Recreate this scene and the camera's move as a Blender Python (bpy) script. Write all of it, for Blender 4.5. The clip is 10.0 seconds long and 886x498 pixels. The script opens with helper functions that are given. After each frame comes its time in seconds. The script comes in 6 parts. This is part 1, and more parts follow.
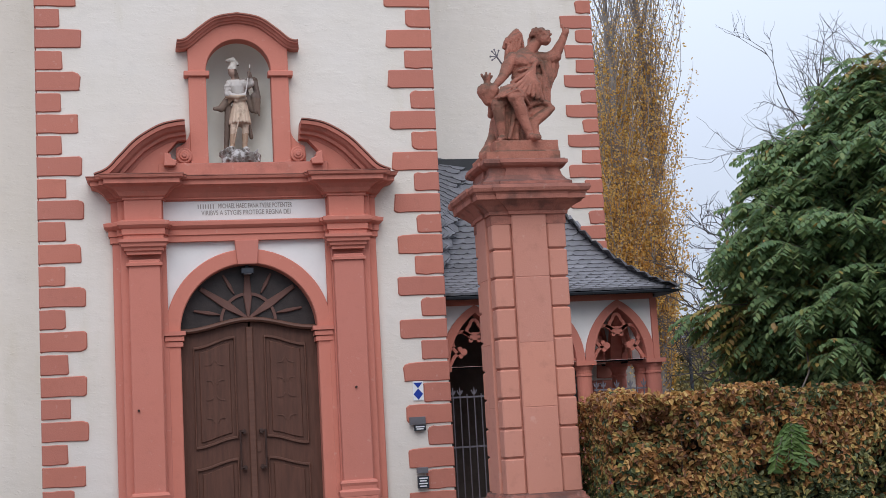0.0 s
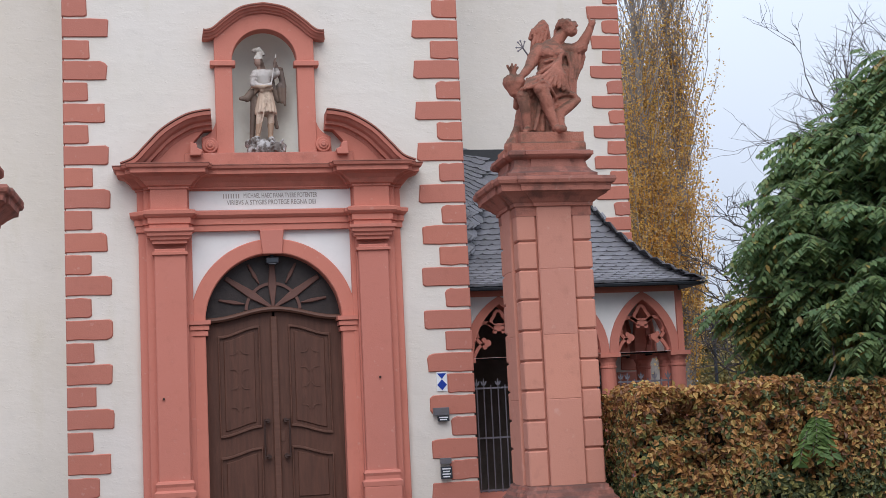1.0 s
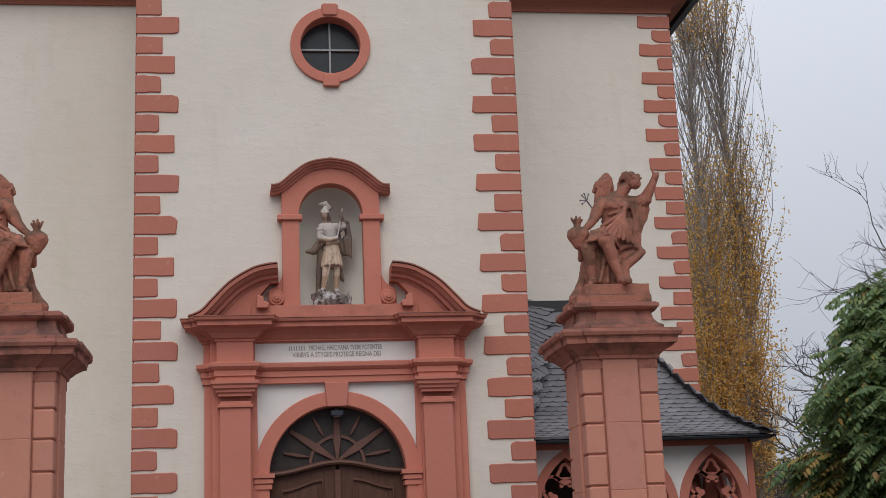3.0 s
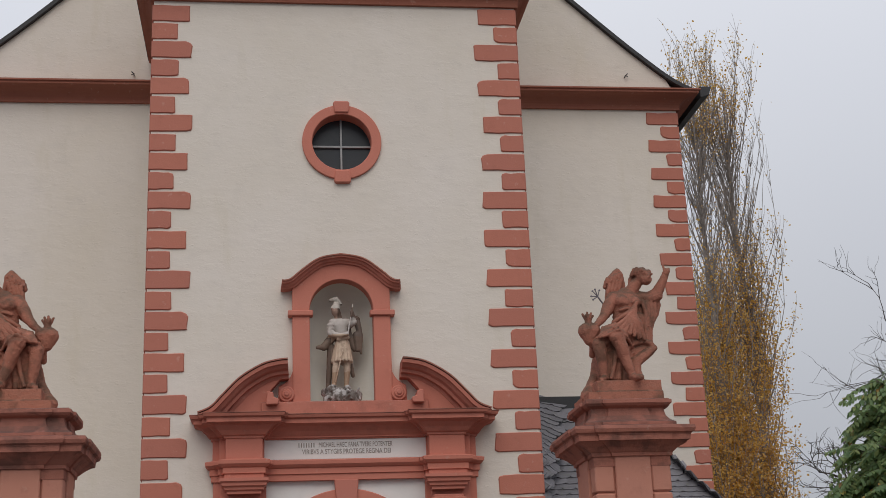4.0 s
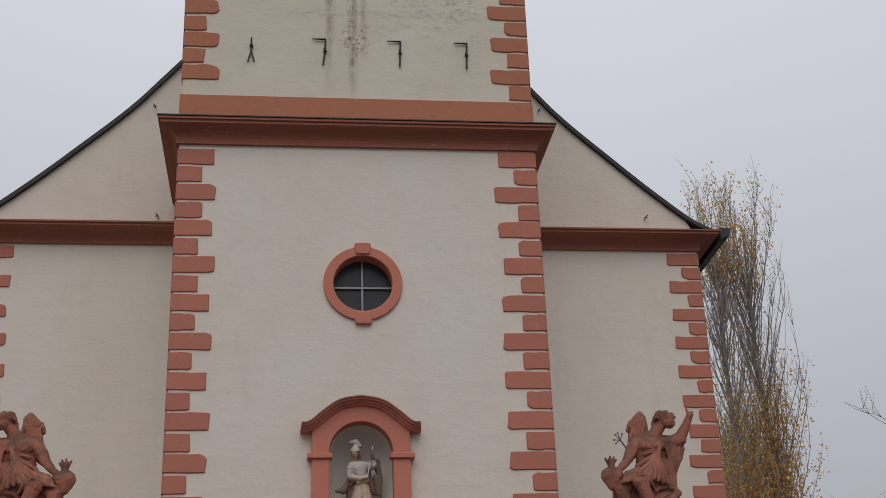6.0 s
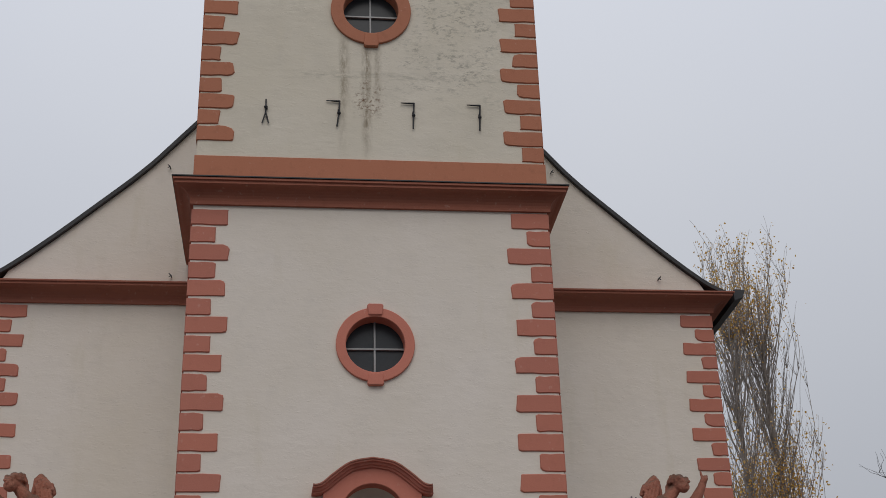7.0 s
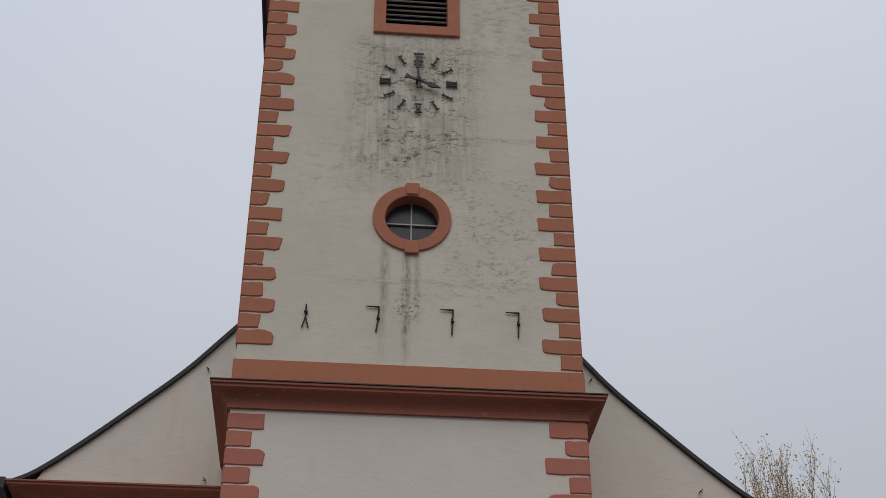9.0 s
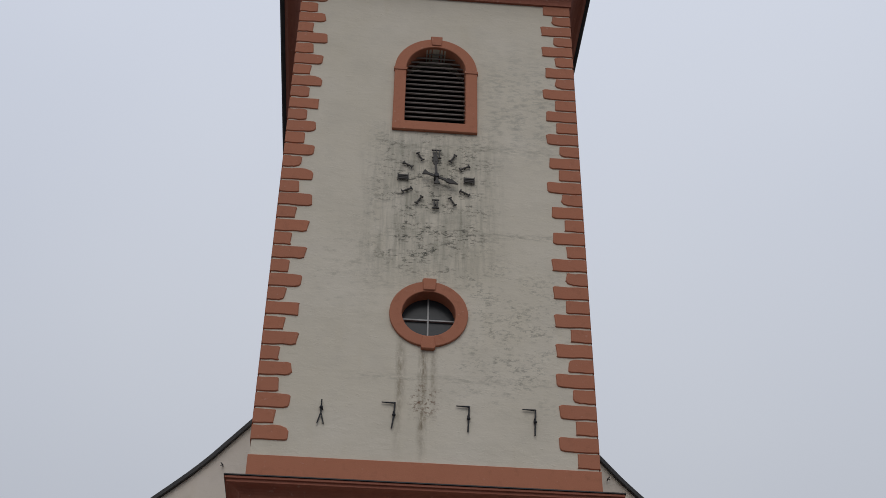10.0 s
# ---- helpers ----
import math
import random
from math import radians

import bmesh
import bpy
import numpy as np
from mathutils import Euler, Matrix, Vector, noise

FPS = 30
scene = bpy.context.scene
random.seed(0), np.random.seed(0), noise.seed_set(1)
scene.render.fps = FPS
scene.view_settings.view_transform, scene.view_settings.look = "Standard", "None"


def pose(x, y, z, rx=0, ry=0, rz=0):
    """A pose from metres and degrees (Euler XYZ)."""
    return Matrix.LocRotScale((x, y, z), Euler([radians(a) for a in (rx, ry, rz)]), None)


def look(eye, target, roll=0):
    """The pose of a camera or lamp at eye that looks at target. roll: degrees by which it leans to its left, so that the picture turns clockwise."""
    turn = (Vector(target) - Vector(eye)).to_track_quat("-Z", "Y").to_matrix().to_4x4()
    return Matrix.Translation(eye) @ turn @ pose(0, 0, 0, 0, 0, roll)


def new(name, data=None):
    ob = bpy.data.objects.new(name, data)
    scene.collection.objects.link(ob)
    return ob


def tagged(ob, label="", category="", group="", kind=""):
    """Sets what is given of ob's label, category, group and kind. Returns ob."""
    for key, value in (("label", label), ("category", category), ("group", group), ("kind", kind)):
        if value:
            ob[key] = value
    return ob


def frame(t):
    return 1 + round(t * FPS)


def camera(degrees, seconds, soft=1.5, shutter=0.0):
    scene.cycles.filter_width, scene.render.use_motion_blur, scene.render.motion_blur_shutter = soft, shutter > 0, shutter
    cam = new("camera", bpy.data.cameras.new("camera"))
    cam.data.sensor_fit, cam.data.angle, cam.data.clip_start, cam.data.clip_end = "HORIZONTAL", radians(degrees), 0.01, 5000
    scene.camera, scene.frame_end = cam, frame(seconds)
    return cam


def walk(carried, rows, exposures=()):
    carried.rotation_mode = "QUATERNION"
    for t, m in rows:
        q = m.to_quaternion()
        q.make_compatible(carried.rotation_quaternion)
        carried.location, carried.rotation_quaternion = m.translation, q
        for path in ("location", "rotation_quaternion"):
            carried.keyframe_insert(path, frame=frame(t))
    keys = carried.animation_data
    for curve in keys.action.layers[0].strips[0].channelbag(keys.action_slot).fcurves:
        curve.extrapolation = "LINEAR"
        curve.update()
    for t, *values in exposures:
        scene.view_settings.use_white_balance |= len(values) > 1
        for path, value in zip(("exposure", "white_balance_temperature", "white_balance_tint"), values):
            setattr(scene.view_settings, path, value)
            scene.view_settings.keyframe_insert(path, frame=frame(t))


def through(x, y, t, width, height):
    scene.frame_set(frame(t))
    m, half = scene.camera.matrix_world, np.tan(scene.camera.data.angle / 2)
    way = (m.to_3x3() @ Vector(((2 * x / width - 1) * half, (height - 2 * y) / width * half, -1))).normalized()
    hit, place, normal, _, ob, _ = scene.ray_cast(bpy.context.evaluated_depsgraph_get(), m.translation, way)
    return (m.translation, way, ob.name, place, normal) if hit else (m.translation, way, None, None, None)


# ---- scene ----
LENS = 36.5
cam = camera(LENS, 10.0, soft=0.75)
# seconds, place, then yaw, pitch and roll in degrees
PATH = [
    (0.0, -1.072, -18.0, 1.6, -11.79, 6.99, -3.17),
    (0.5, -1.071, -17.999, 1.612, -11.39, 6.54, -2.93),
    (1.0, -1.07, -17.997, 1.624, -10.71, 6.58, -2.69),
    (1.5, -1.07, -17.996, 1.636, -9.98, 7.97, -2.46),
    (2.0, -1.069, -17.994, 1.648, -9.2, 9.84, -2.45),
    (2.5, -1.068, -17.993, 1.66, -8.58, 11.24, -2.45),
    (4.0, -1.065, -17.988, 1.696, -7.9, 17.04, -2.39),
    (4.5, -1.064, -17.987, 1.708, -7.83, 18.63, -2.4),
    (5.0, -1.063, -17.985, 1.72, -7.63, 20.13, -2.34),
    (5.5, -1.062, -17.984, 1.732, -7.42, 21.38, -2.23),
    (6.0, -1.062, -17.983, 1.744, -7.2, 22.96, -2.1),
    (7.5, -1.059, -17.978, 1.779, -6.39, 27.29, -1.47),
    (8.0, -1.058, -17.977, 1.791, -6.04, 29.76, -1.13),
    (8.5, -1.057, -17.975, 1.803, -5.56, 32.05, -0.6),
    (9.0, -1.056, -17.974, 1.815, -4.95, 34.24, 0.0),
    (9.5, -1.055, -17.972, 1.827, -4.42, 36.41, 0.49),
    (10.0, -1.055, -17.971, 1.839, -4.02, 38.27, 0.91),
]
# seconds, stops, kelvin, tint: the camera's own exposure and white balance drift
EXPOSURES = [(0.0, 0.45, 6050, 10), (0.5, 0.50, 6050, 10), (1.0, 0.50, 6050, 10), (1.5, 0.26, 6100, 10), (2.0, 0.18, 6250, 10), (2.5, 0.09, 6400, 10), (4.5, -0.24, 6800, 11), (6.0, -0.45, 6750, 11), (7.5, -0.53, 6650, 10), (8.0, -0.61, 6600, 10), (10.0, -0.64, 6550, 10)]
walk(cam, [(t, pose(x, y, z, 90 + pitch, 0, yaw) @ pose(0, 0, 0, 0, 0, roll)) for t, x, y, z, yaw, pitch, roll in PATH], EXPOSURES)

# ---- light: an overcast late autumn day ----
world = bpy.data.worlds.new("overcast_sky")
scene.world = world
world.use_nodes = True
wt = world.node_tree
wt.nodes.clear()


def wnode(kind, **values):
    n = wt.nodes.new(kind)
    for k, v in values.items():
        n.inputs[k].default_value = v
    return n


nishita = wt.nodes.new("ShaderNodeTexSky")
nishita.sky_type = "NISHITA"
nishita.sun_disc = False
nishita.sun_elevation, nishita.sun_rotation = radians(38), radians(200)
dim = wt.nodes.new("ShaderNodeVectorMath")
dim.operation = "SCALE"
dim.inputs["Scale"].default_value = 0.06
wt.links.new(nishita.outputs[0], dim.inputs[0])
coord = wt.nodes.new("ShaderNodeTexCoord")
cloud = wnode("ShaderNodeTexNoise", Scale=1.3, Detail=4.0, Roughness=0.45)
wt.links.new(coord.outputs["Generated"], cloud.inputs["Vector"])
ramp = wt.nodes.new("ShaderNodeValToRGB")
ramp.color_ramp.elements[0].position, ramp.color_ramp.elements[0].color = 0.3, (0.76, 0.82, 0.96, 1)
ramp.color_ramp.elements[1].position, ramp.color_ramp.elements[1].color = 0.75, (0.88, 0.93, 1.03, 1)
wt.links.new(cloud.outputs["Fac"], ramp.inputs[0])
cover = wt.nodes.new("ShaderNodeMixRGB")
cover.inputs[0].default_value = 0.9
wt.links.new(dim.outputs[0], cover.inputs[1])
wt.links.new(ramp.outputs[0], cover.inputs[2])
# an overcast sky is darker towards the horizon
height = wt.nodes.new("ShaderNodeSeparateXYZ")
wt.links.new(coord.outputs["Generated"], height.inputs[0])
rise = wnode("ShaderNodeMapRange")
rise.inputs["From Min"].default_value, rise.inputs["From Max"].default_value = 0.0, 1.0
rise.inputs["To Min"].default_value, rise.inputs["To Max"].default_value = 0.49, 1.66
wt.links.new(height.outputs["Z"], rise.inputs["Value"])
graded = wt.nodes.new("ShaderNodeVectorMath")
graded.operation = "SCALE"
wt.links.new(cover.outputs[0], graded.inputs[0])
wt.links.new(rise.outputs[0], graded.inputs["Scale"])
back = wnode("ShaderNodeBackground", Strength=0.97)
wt.links.new(graded.outputs[0], back.inputs["Color"])
wout = wt.nodes.new("ShaderNodeOutputWorld")
wt.links.new(back.outputs[0], wout.inputs["Surface"])

sun = new("sun", bpy.data.lights.new("sun", "SUN"))
sun.data.energy, sun.data.angle, sun.data.color = 1.1, radians(45), (1.0, 0.95, 0.88)
sun.matrix_world = look((-2.5, -20, 21), (0, 0, 0))


# ---- materials ----
def material(name, rough=0.8, metal=0.0):
    m = bpy.data.materials.new(name)
    m.use_nodes = True
    nt = m.node_tree
    b = nt.nodes["Principled BSDF"]
    b.inputs["Roughness"].default_value, b.inputs["Metallic"].default_value = rough, metal
    b.inputs["Specular IOR Level"].default_value = 0.3
    return m, nt, b


def node(nt, kind, **values):
    n = nt.nodes.new(kind)
    for k, v in values.items():
        n.inputs[k.replace("_", " ")].default_value = v
    return n


def place(nt, stretch=(1, 1, 1), source="Object"):
    tc = nt.nodes.new("ShaderNodeTexCoord")
    mp = nt.nodes.new("ShaderNodeMapping")
    mp.inputs["Scale"].default_value = stretch
    if source == "World":
        g = nt.nodes.new("ShaderNodeNewGeometry")
        nt.links.new(g.outputs["Position"], mp.inputs["Vector"])
    else:
        nt.links.new(tc.outputs[source], mp.inputs["Vector"])
    return mp.outputs[0]


def spots(nt, scale, low, high, stretch=(1, 1, 1), detail=5.0, rough=0.6):
    """Noise cut to 0..1 between low and high, in world metres."""
    n = node(nt, "ShaderNodeTexNoise", Scale=scale, Detail=detail, Roughness=rough)
    nt.links.new(place(nt, stretch, "World"), n.inputs["Vector"])
    r = node(nt, "ShaderNodeMapRange", From_Min=low, From_Max=high)
    nt.links.new(n.outputs["Fac"], r.inputs["Value"])
    return r.outputs[0]


def mix(nt, fac, a, b, kind="MIX"):
    n = nt.nodes.new("ShaderNodeMixRGB")
    n.blend_type = kind
    for sock, v in zip(n.inputs, (fac, a, b)):
        if isinstance(v, (int, float)):
            sock.default_value = v
        elif isinstance(v, tuple):
            sock.default_value = (*v, 1)
        else:
            nt.links.new(v, sock)
    return n.outputs[0]


def times_(nt, a, b, op="MULTIPLY"):
    n = nt.nodes.new("ShaderNodeMath")
    n.operation = op
    for sock, v in zip(n.inputs, (a, b)):
        if isinstance(v, (int, float)):
            sock.default_value = v
        else:
            nt.links.new(v, sock)
    return n.outputs[0]


def relief(nt, b, height, strength, distance):
    n = node(nt, "ShaderNodeBump", Strength=strength, Distance=distance)
    nt.links.new(height, n.inputs["Height"])
    nt.links.new(n.outputs[0], b.inputs["Normal"])


def span(nt, axis, a, b, soft):
    """1 where the world coordinate lies between a and b, with soft ends."""
    g = nt.nodes.new("ShaderNodeNewGeometry")
    s = nt.nodes.new("ShaderNodeSeparateXYZ")
    nt.links.new(g.outputs["Position"], s.inputs[0])
    up = node(nt, "ShaderNodeMapRange", From_Min=a - soft, From_Max=a + soft)
    dn = node(nt, "ShaderNodeMapRange", From_Min=b + soft, From_Max=b - soft)
    nt.links.new(s.outputs[axis], up.inputs["Value"])
    nt.links.new(s.outputs[axis], dn.inputs["Value"])
    return times_(nt, up.outputs[0], dn.outputs[0])


def plaster(name, base, weathered=False):
    m, nt, b = material(name, 0.92)
    c = mix(nt, spots(nt, 0.55, 0.3, 0.7), base, tuple(v * f for v, f in zip(base, (0.93, 0.92, 0.88))))
    c = mix(nt, times_(nt, spots(nt, 3.0, 0.52, 0.72), 0.35), c, tuple(v * 0.86 for v in base))
    c = mix(nt, times_(nt, spots(nt, 1.2, 0.58, 0.75, (2.2, 1, 0.5)), 0.3), c, (0.60, 0.53, 0.40))
    if weathered:
        c = mix(nt, times_(nt, spots(nt, 0.9, 0.45, 0.75, (1, 1, 1.4)), 0.35), c, (0.50, 0.46, 0.38))
        # lichen in scratches and runs below the dial and the round window
        flecks = times_(nt, spots(nt, 12.0, 0.51, 0.575, (0.8, 1, 1.7), 8.0, 0.8), spots(nt, 2.2, 0.43, 0.56, (0.8, 1, 1.4)))
        dial = times_(nt, span(nt, "X", -0.95, 0.95, 0.45), span(nt, "Z", 15.5, 18.75, 0.4))
        # grey growth in soft clouds, washed down in runs
        cloudy = times_(nt, spots(nt, 2.3, 0.40, 0.66, (1.4, 1, 0.8), 7.0, 0.7), dial)
        c = mix(nt, times_(nt, cloudy, 0.55), c, (0.31, 0.295, 0.235))
        runs = times_(nt, spots(nt, 6.0, 0.46, 0.66, (2.2, 1, 0.16), 6.0, 0.7), dial)
        c = mix(nt, times_(nt, runs, 0.55), c, (0.25, 0.235, 0.185))
        c = mix(nt, times_(nt, times_(nt, flecks, dial), 0.95), c, (0.10, 0.098, 0.08))
        # tide lines where the plaster was mended
        for z, x0, x1, much in ((16.42, -0.8, 2.3, 0.8), (18.42, -1.0, 2.2, 0.75), (15.25, -1.2, 0.6, 0.5), (13.42, -1.2, 1.9, 0.6)):
            line = times_(nt, span(nt, "Z", z - 0.02, z + 0.05, 0.07), span(nt, "X", x0, x1, 0.3))
            c = mix(nt, times_(nt, times_(nt, line, spots(nt, 7.0, 0.46, 0.62, (0.8, 1, 3.0), 7.0, 0.75)), much), c, (0.17, 0.165, 0.13))
        right = times_(nt, span(nt, "X", 0.3, 2.2, 0.4), span(nt, "Z", 13.1, 15.6, 0.5))
        c = mix(nt, times_(nt, times_(nt, flecks, right), 0.5), c, (0.15, 0.145, 0.12))
        left = times_(nt, span(nt, "X", -2.0, -0.6, 0.4), span(nt, "Z", 14.8, 16.6, 0.6))
        c = mix(nt, times_(nt, times_(nt, spots(nt, 5.0, 0.52, 0.66, (0.8, 1, 1.6), 7.0, 0.75), left), 0.45), c, (0.33, 0.31, 0.25))
        for x, w, low, much in ((-0.08, 0.05, 12.2, 0.95), (0.09, 0.03, 12.9, 0.8), (-0.43, 0.06, 12.9, 0.5), (-0.46, 0.03, 12.1, 0.5)):
            run = times_(nt, span(nt, "X", x - w, x + w, 0.05), span(nt, "Z", low, 14.1, 0.35))
            streak = times_(nt, run, spots(nt, 7.0, 0.36, 0.60, (2, 1, 0.7), 7.0, 0.75))
            c = mix(nt, times_(nt, streak, much), c, (0.20, 0.155, 0.10))
        patch = times_(nt, span(nt, "X", -0.25, 0.15, 0.1), span(nt, "Z", 12.75, 13.3, 0.15))
        c = mix(nt, times_(nt, times_(nt, patch, spots(nt, 12.0, 0.52, 0.60, (1, 1, 1.4), 7.0, 0.8)), 0.9), c, (0.16, 0.09, 0.05))
        top = times_(nt, span(nt, "X", 0.9, 2.4, 0.4), span(nt, "Z", 18.4, 20.8, 0.7))
        c = mix(nt, times_(nt, times_(nt, spots(nt, 6.0, 0.48, 0.64, (0.7, 1, 1.6), 7.0, 0.75), top), 0.6), c, (0.3, 0.29, 0.25))
    nt.links.new(c, b.inputs["Base Color"])
    h = mix(nt, 0.12, spots(nt, 2.5, 0.2, 0.8, (1, 1, 1.8)), spots(nt, 30.0, 0.2, 0.8))
    h = mix(nt, 0.3, h, spots(nt, 7.0, 0.62, 0.72, (1, 1, 2.2)))
    h = mix(nt, 0.12, h, spots(nt, 3.5, 0.52, 0.62, (0.7, 1, 1.6), 6.0, 0.7))
    relief(nt, b, h, 0.36, 0.03)
    return m


def painted_stone(name, base, grime=0.3, lichen=None, bump=0.25, crusted=1.0):
    m, nt, b = material(name, 0.82)
    info = nt.nodes.new("ShaderNodeObjectInfo")
    c = mix(nt, info.outputs["Random"], base, tuple(v * f for v, f in zip(base, (0.9, 0.93, 0.98))))
    c = mix(nt, times_(nt, spots(nt, 1.7, 0.35, 0.7), 0.4), c, tuple(v * f for v, f in zip(base, (0.88, 0.84, 0.82))))
    c = mix(nt, times_(nt, spots(nt, 7.0, 0.55, 0.72), grime), c, tuple(v * 0.62 for v in base))
    c = mix(nt, times_(nt, spots(nt, 11.0, 0.63, 0.72), 0.25), c, (0.62, 0.42, 0.35))
    if lichen:
        # dark crust on faces that look up
        g = nt.nodes.new("ShaderNodeNewGeometry")
        s = nt.nodes.new("ShaderNodeSeparateXYZ")
        nt.links.new(g.outputs["Normal"], s.inputs[0])
        up = node(nt, "ShaderNodeMapRange", From_Min=-0.1, From_Max=0.75)
        nt.links.new(s.outputs["Z"], up.inputs["Value"])
        crust = times_(nt, up.outputs[0], spots(nt, 5.0, 0.28, 0.52))
        c = mix(nt, times_(nt, crust, 0.85 * crusted ** 0.5), c, lichen)
        c = mix(nt, times_(nt, spots(nt, 3.3, 0.50, 0.64), 0.65 * crusted), c, lichen)
    nt.links.new(c, b.inputs["Base Color"])
    h = mix(nt, 0.5, spots(nt, 9.0, 0.2, 0.8), spots(nt, 60.0, 0.2, 0.8))
    relief(nt, b, h, bump, 0.012)
    return m


def plain(name, base, rough=0.7, metal=0.0, vary=0.25, scale=5.0, bump=0.15, stretch=(1, 1, 1)):
    m, nt, b = material(name, rough, metal)
    c = mix(nt, spots(nt, scale, 0.3, 0.7, stretch), base, tuple(v * (1 - vary) for v in base))
    c = mix(nt, times_(nt, spots(nt, scale * 7, 0.5, 0.7, stretch), vary), c, tuple(v * 0.6 for v in base))
    nt.links.new(c, b.inputs["Base Color"])
    if bump:
        relief(nt, b, spots(nt, scale * 6, 0.2, 0.8, stretch), bump, 0.006)
    return m


def slate_like(name, base):
    m, nt, b = material(name, 0.5)
    isl = nt.nodes.new("ShaderNodeNewGeometry").outputs["Random Per Island"]
    info = nt.nodes.new("ShaderNodeObjectInfo").outputs["Random"]
    r = times_(nt, times_(nt, isl, info, "ADD"), 0.5)
    c = mix(nt, r, tuple(v * 0.7 for v in base), tuple(v * 1.45 for v in base))
    c = mix(nt, times_(nt, spots(nt, 14.0, 0.55, 0.7), 0.5), c, (0.14, 0.15, 0.12))
    nt.links.new(c, b.inputs["Base Color"])
    relief(nt, b, spots(nt, 30.0, 0.2, 0.8), 0.3, 0.006)
    return m


def foliage(name, colours, rough=0.55, through=0.25):
    """Leaves: one colour a leaf, out of a ramp."""
    m, nt, b = material(name, rough)
    isl = nt.nodes.new("ShaderNodeNewGeometry").outputs["Random Per Island"]
    rp = nt.nodes.new("ShaderNodeValToRGB")
    rp.color_ramp.interpolation = "LINEAR"
    els = rp.color_ramp.elements
    while len(els) < len(colours):
        els.new(0.5)
    for i, c in enumerate(colours):
        els[i].position, els[i].color = i / (len(colours) - 1), (*c, 1)
    nt.links.new(isl, rp.inputs[0])
    c = mix(nt, times_(nt, spots(nt, 1.3, 0.35, 0.7), 0.4), rp.outputs[0], tuple(v * 0.6 for v in colours[0]))
    nt.links.new(c, b.inputs["Base Color"])
    tr = nt.nodes.new("ShaderNodeBsdfTranslucent")
    nt.links.new(c, tr.inputs["Color"])
    mx = nt.nodes.new("ShaderNodeMixShader")
    mx.inputs[0].default_value = through
    nt.links.new(b.outputs[0], mx.inputs[1])
    nt.links.new(tr.outputs[0], mx.inputs[2])
    nt.links.new(mx.outputs[0], nt.nodes["Material Output"].inputs["Surface"])
    return m


PLASTER = plaster("cream_plaster", (0.733, 0.667, 0.598))
PLASTER_OLD = plaster("weathered_plaster", (0.675, 0.618, 0.522), True)
WHITE = plain("white_limewash", (0.78, 0.75, 0.72), 0.9, vary=0.08, scale=2.0)
RED = painted_stone("red_painted_stone", (0.57, 0.202, 0.143), 0.18)
RED_WORN = painted_stone("worn_red_paint", (0.55, 0.195, 0.138), 0.35, (0.16, 0.07, 0.055), 0.35, 0.3)
QUOIN = painted_stone("red_quoin_paint", (0.50, 0.183, 0.127), 0.22)
QUOIN_OLD = painted_stone("faded_quoin_paint", (0.45, 0.175, 0.10), 0.35)
CORNICE = painted_stone("red_cornice_paint", (0.35, 0.125, 0.08), 0.3)
PILLAR = painted_stone("red_sandstone", (0.545, 0.235, 0.162), 0.34)
CAP_STONE = painted_stone("weathered_sandstone", (0.41, 0.155, 0.108), 0.6, (0.10, 0.055, 0.045), 0.6)
STATUE = painted_stone("carved_sandstone", (0.45, 0.172, 0.112), 0.85, (0.075, 0.05, 0.032), 0.9)
SLATE = slate_like("slate", (0.14, 0.135, 0.145))
SLATE_EDGE = plain("dark_slate_edge", (0.05, 0.05, 0.052), 0.6)
OAK = plain("dark_oak", (0.115, 0.049, 0.031), 0.55, vary=0.35, scale=4.0, bump=0.3, stretch=(6, 6, 0.6))
OAK_TRIM = plain("worn_oak", (0.135, 0.061, 0.040), 0.55, vary=0.3, scale=4.0, bump=0.3, stretch=(0.8, 6, 6))
MUNTIN = plain("red_brown_wood", (0.15, 0.072, 0.055), 0.6)
IRON = plain("wrought_iron", (0.03, 0.03, 0.034), 0.5, 0.4)
OLD_IRON = plain("browned_iron", (0.07, 0.04, 0.032), 0.55, 0.4)
FAN_GLASS = plain("rippled_dark_glass", (0.045, 0.032, 0.028), 0.38, vary=0.4, scale=9.0, bump=0.5)
DIAL = plain("weathered_dark_iron", (0.075, 0.07, 0.066), 0.6, 0.2)
GRILLE = plain("grey_painted_iron", (0.2, 0.18, 0.2), 0.5, 0.3)
LEAD = plain("lead_bar", (0.32, 0.32, 0.32), 0.5, 0.3, bump=0)
# near-black colour in place of the shade inside the tower
DARK = plain("inside_shade", (0.03, 0.028, 0.026), 0.9)
LOUVRE = plain("dark_louvre_wood", (0.24, 0.205, 0.185), 0.7)
GRANITE = plain("paving_stone", (0.13, 0.125, 0.12), 0.85, vary=0.3, scale=1.5)
BLUE = plain("blue_enamel", (0.02, 0.05, 0.30), 0.3, vary=0.05, bump=0)
ENAMEL = plain("white_enamel", (0.78, 0.78, 0.78), 0.3, vary=0.05, bump=0)
PLATE = plain("dark_metal_plate", (0.05, 0.055, 0.065), 0.4, 0.4)
PLATE_GREY = plain("grey_metal_plate", (0.20, 0.19, 0.20), 0.4, 0.4)
INK = plain("grey_brown_lettering", (0.33, 0.28, 0.25), 0.8, vary=0.3, bump=0)
BARK = plain("grey_bark", (0.14, 0.115, 0.095), 0.9, vary=0.4, scale=6.0, bump=0.5)
TWIG = plain("dark_twig", (0.075, 0.06, 0.05), 0.9, vary=0.3)
BARE_TWIG = plain("dark_bare_twig", (0.085, 0.07, 0.062), 0.9, vary=0.3)
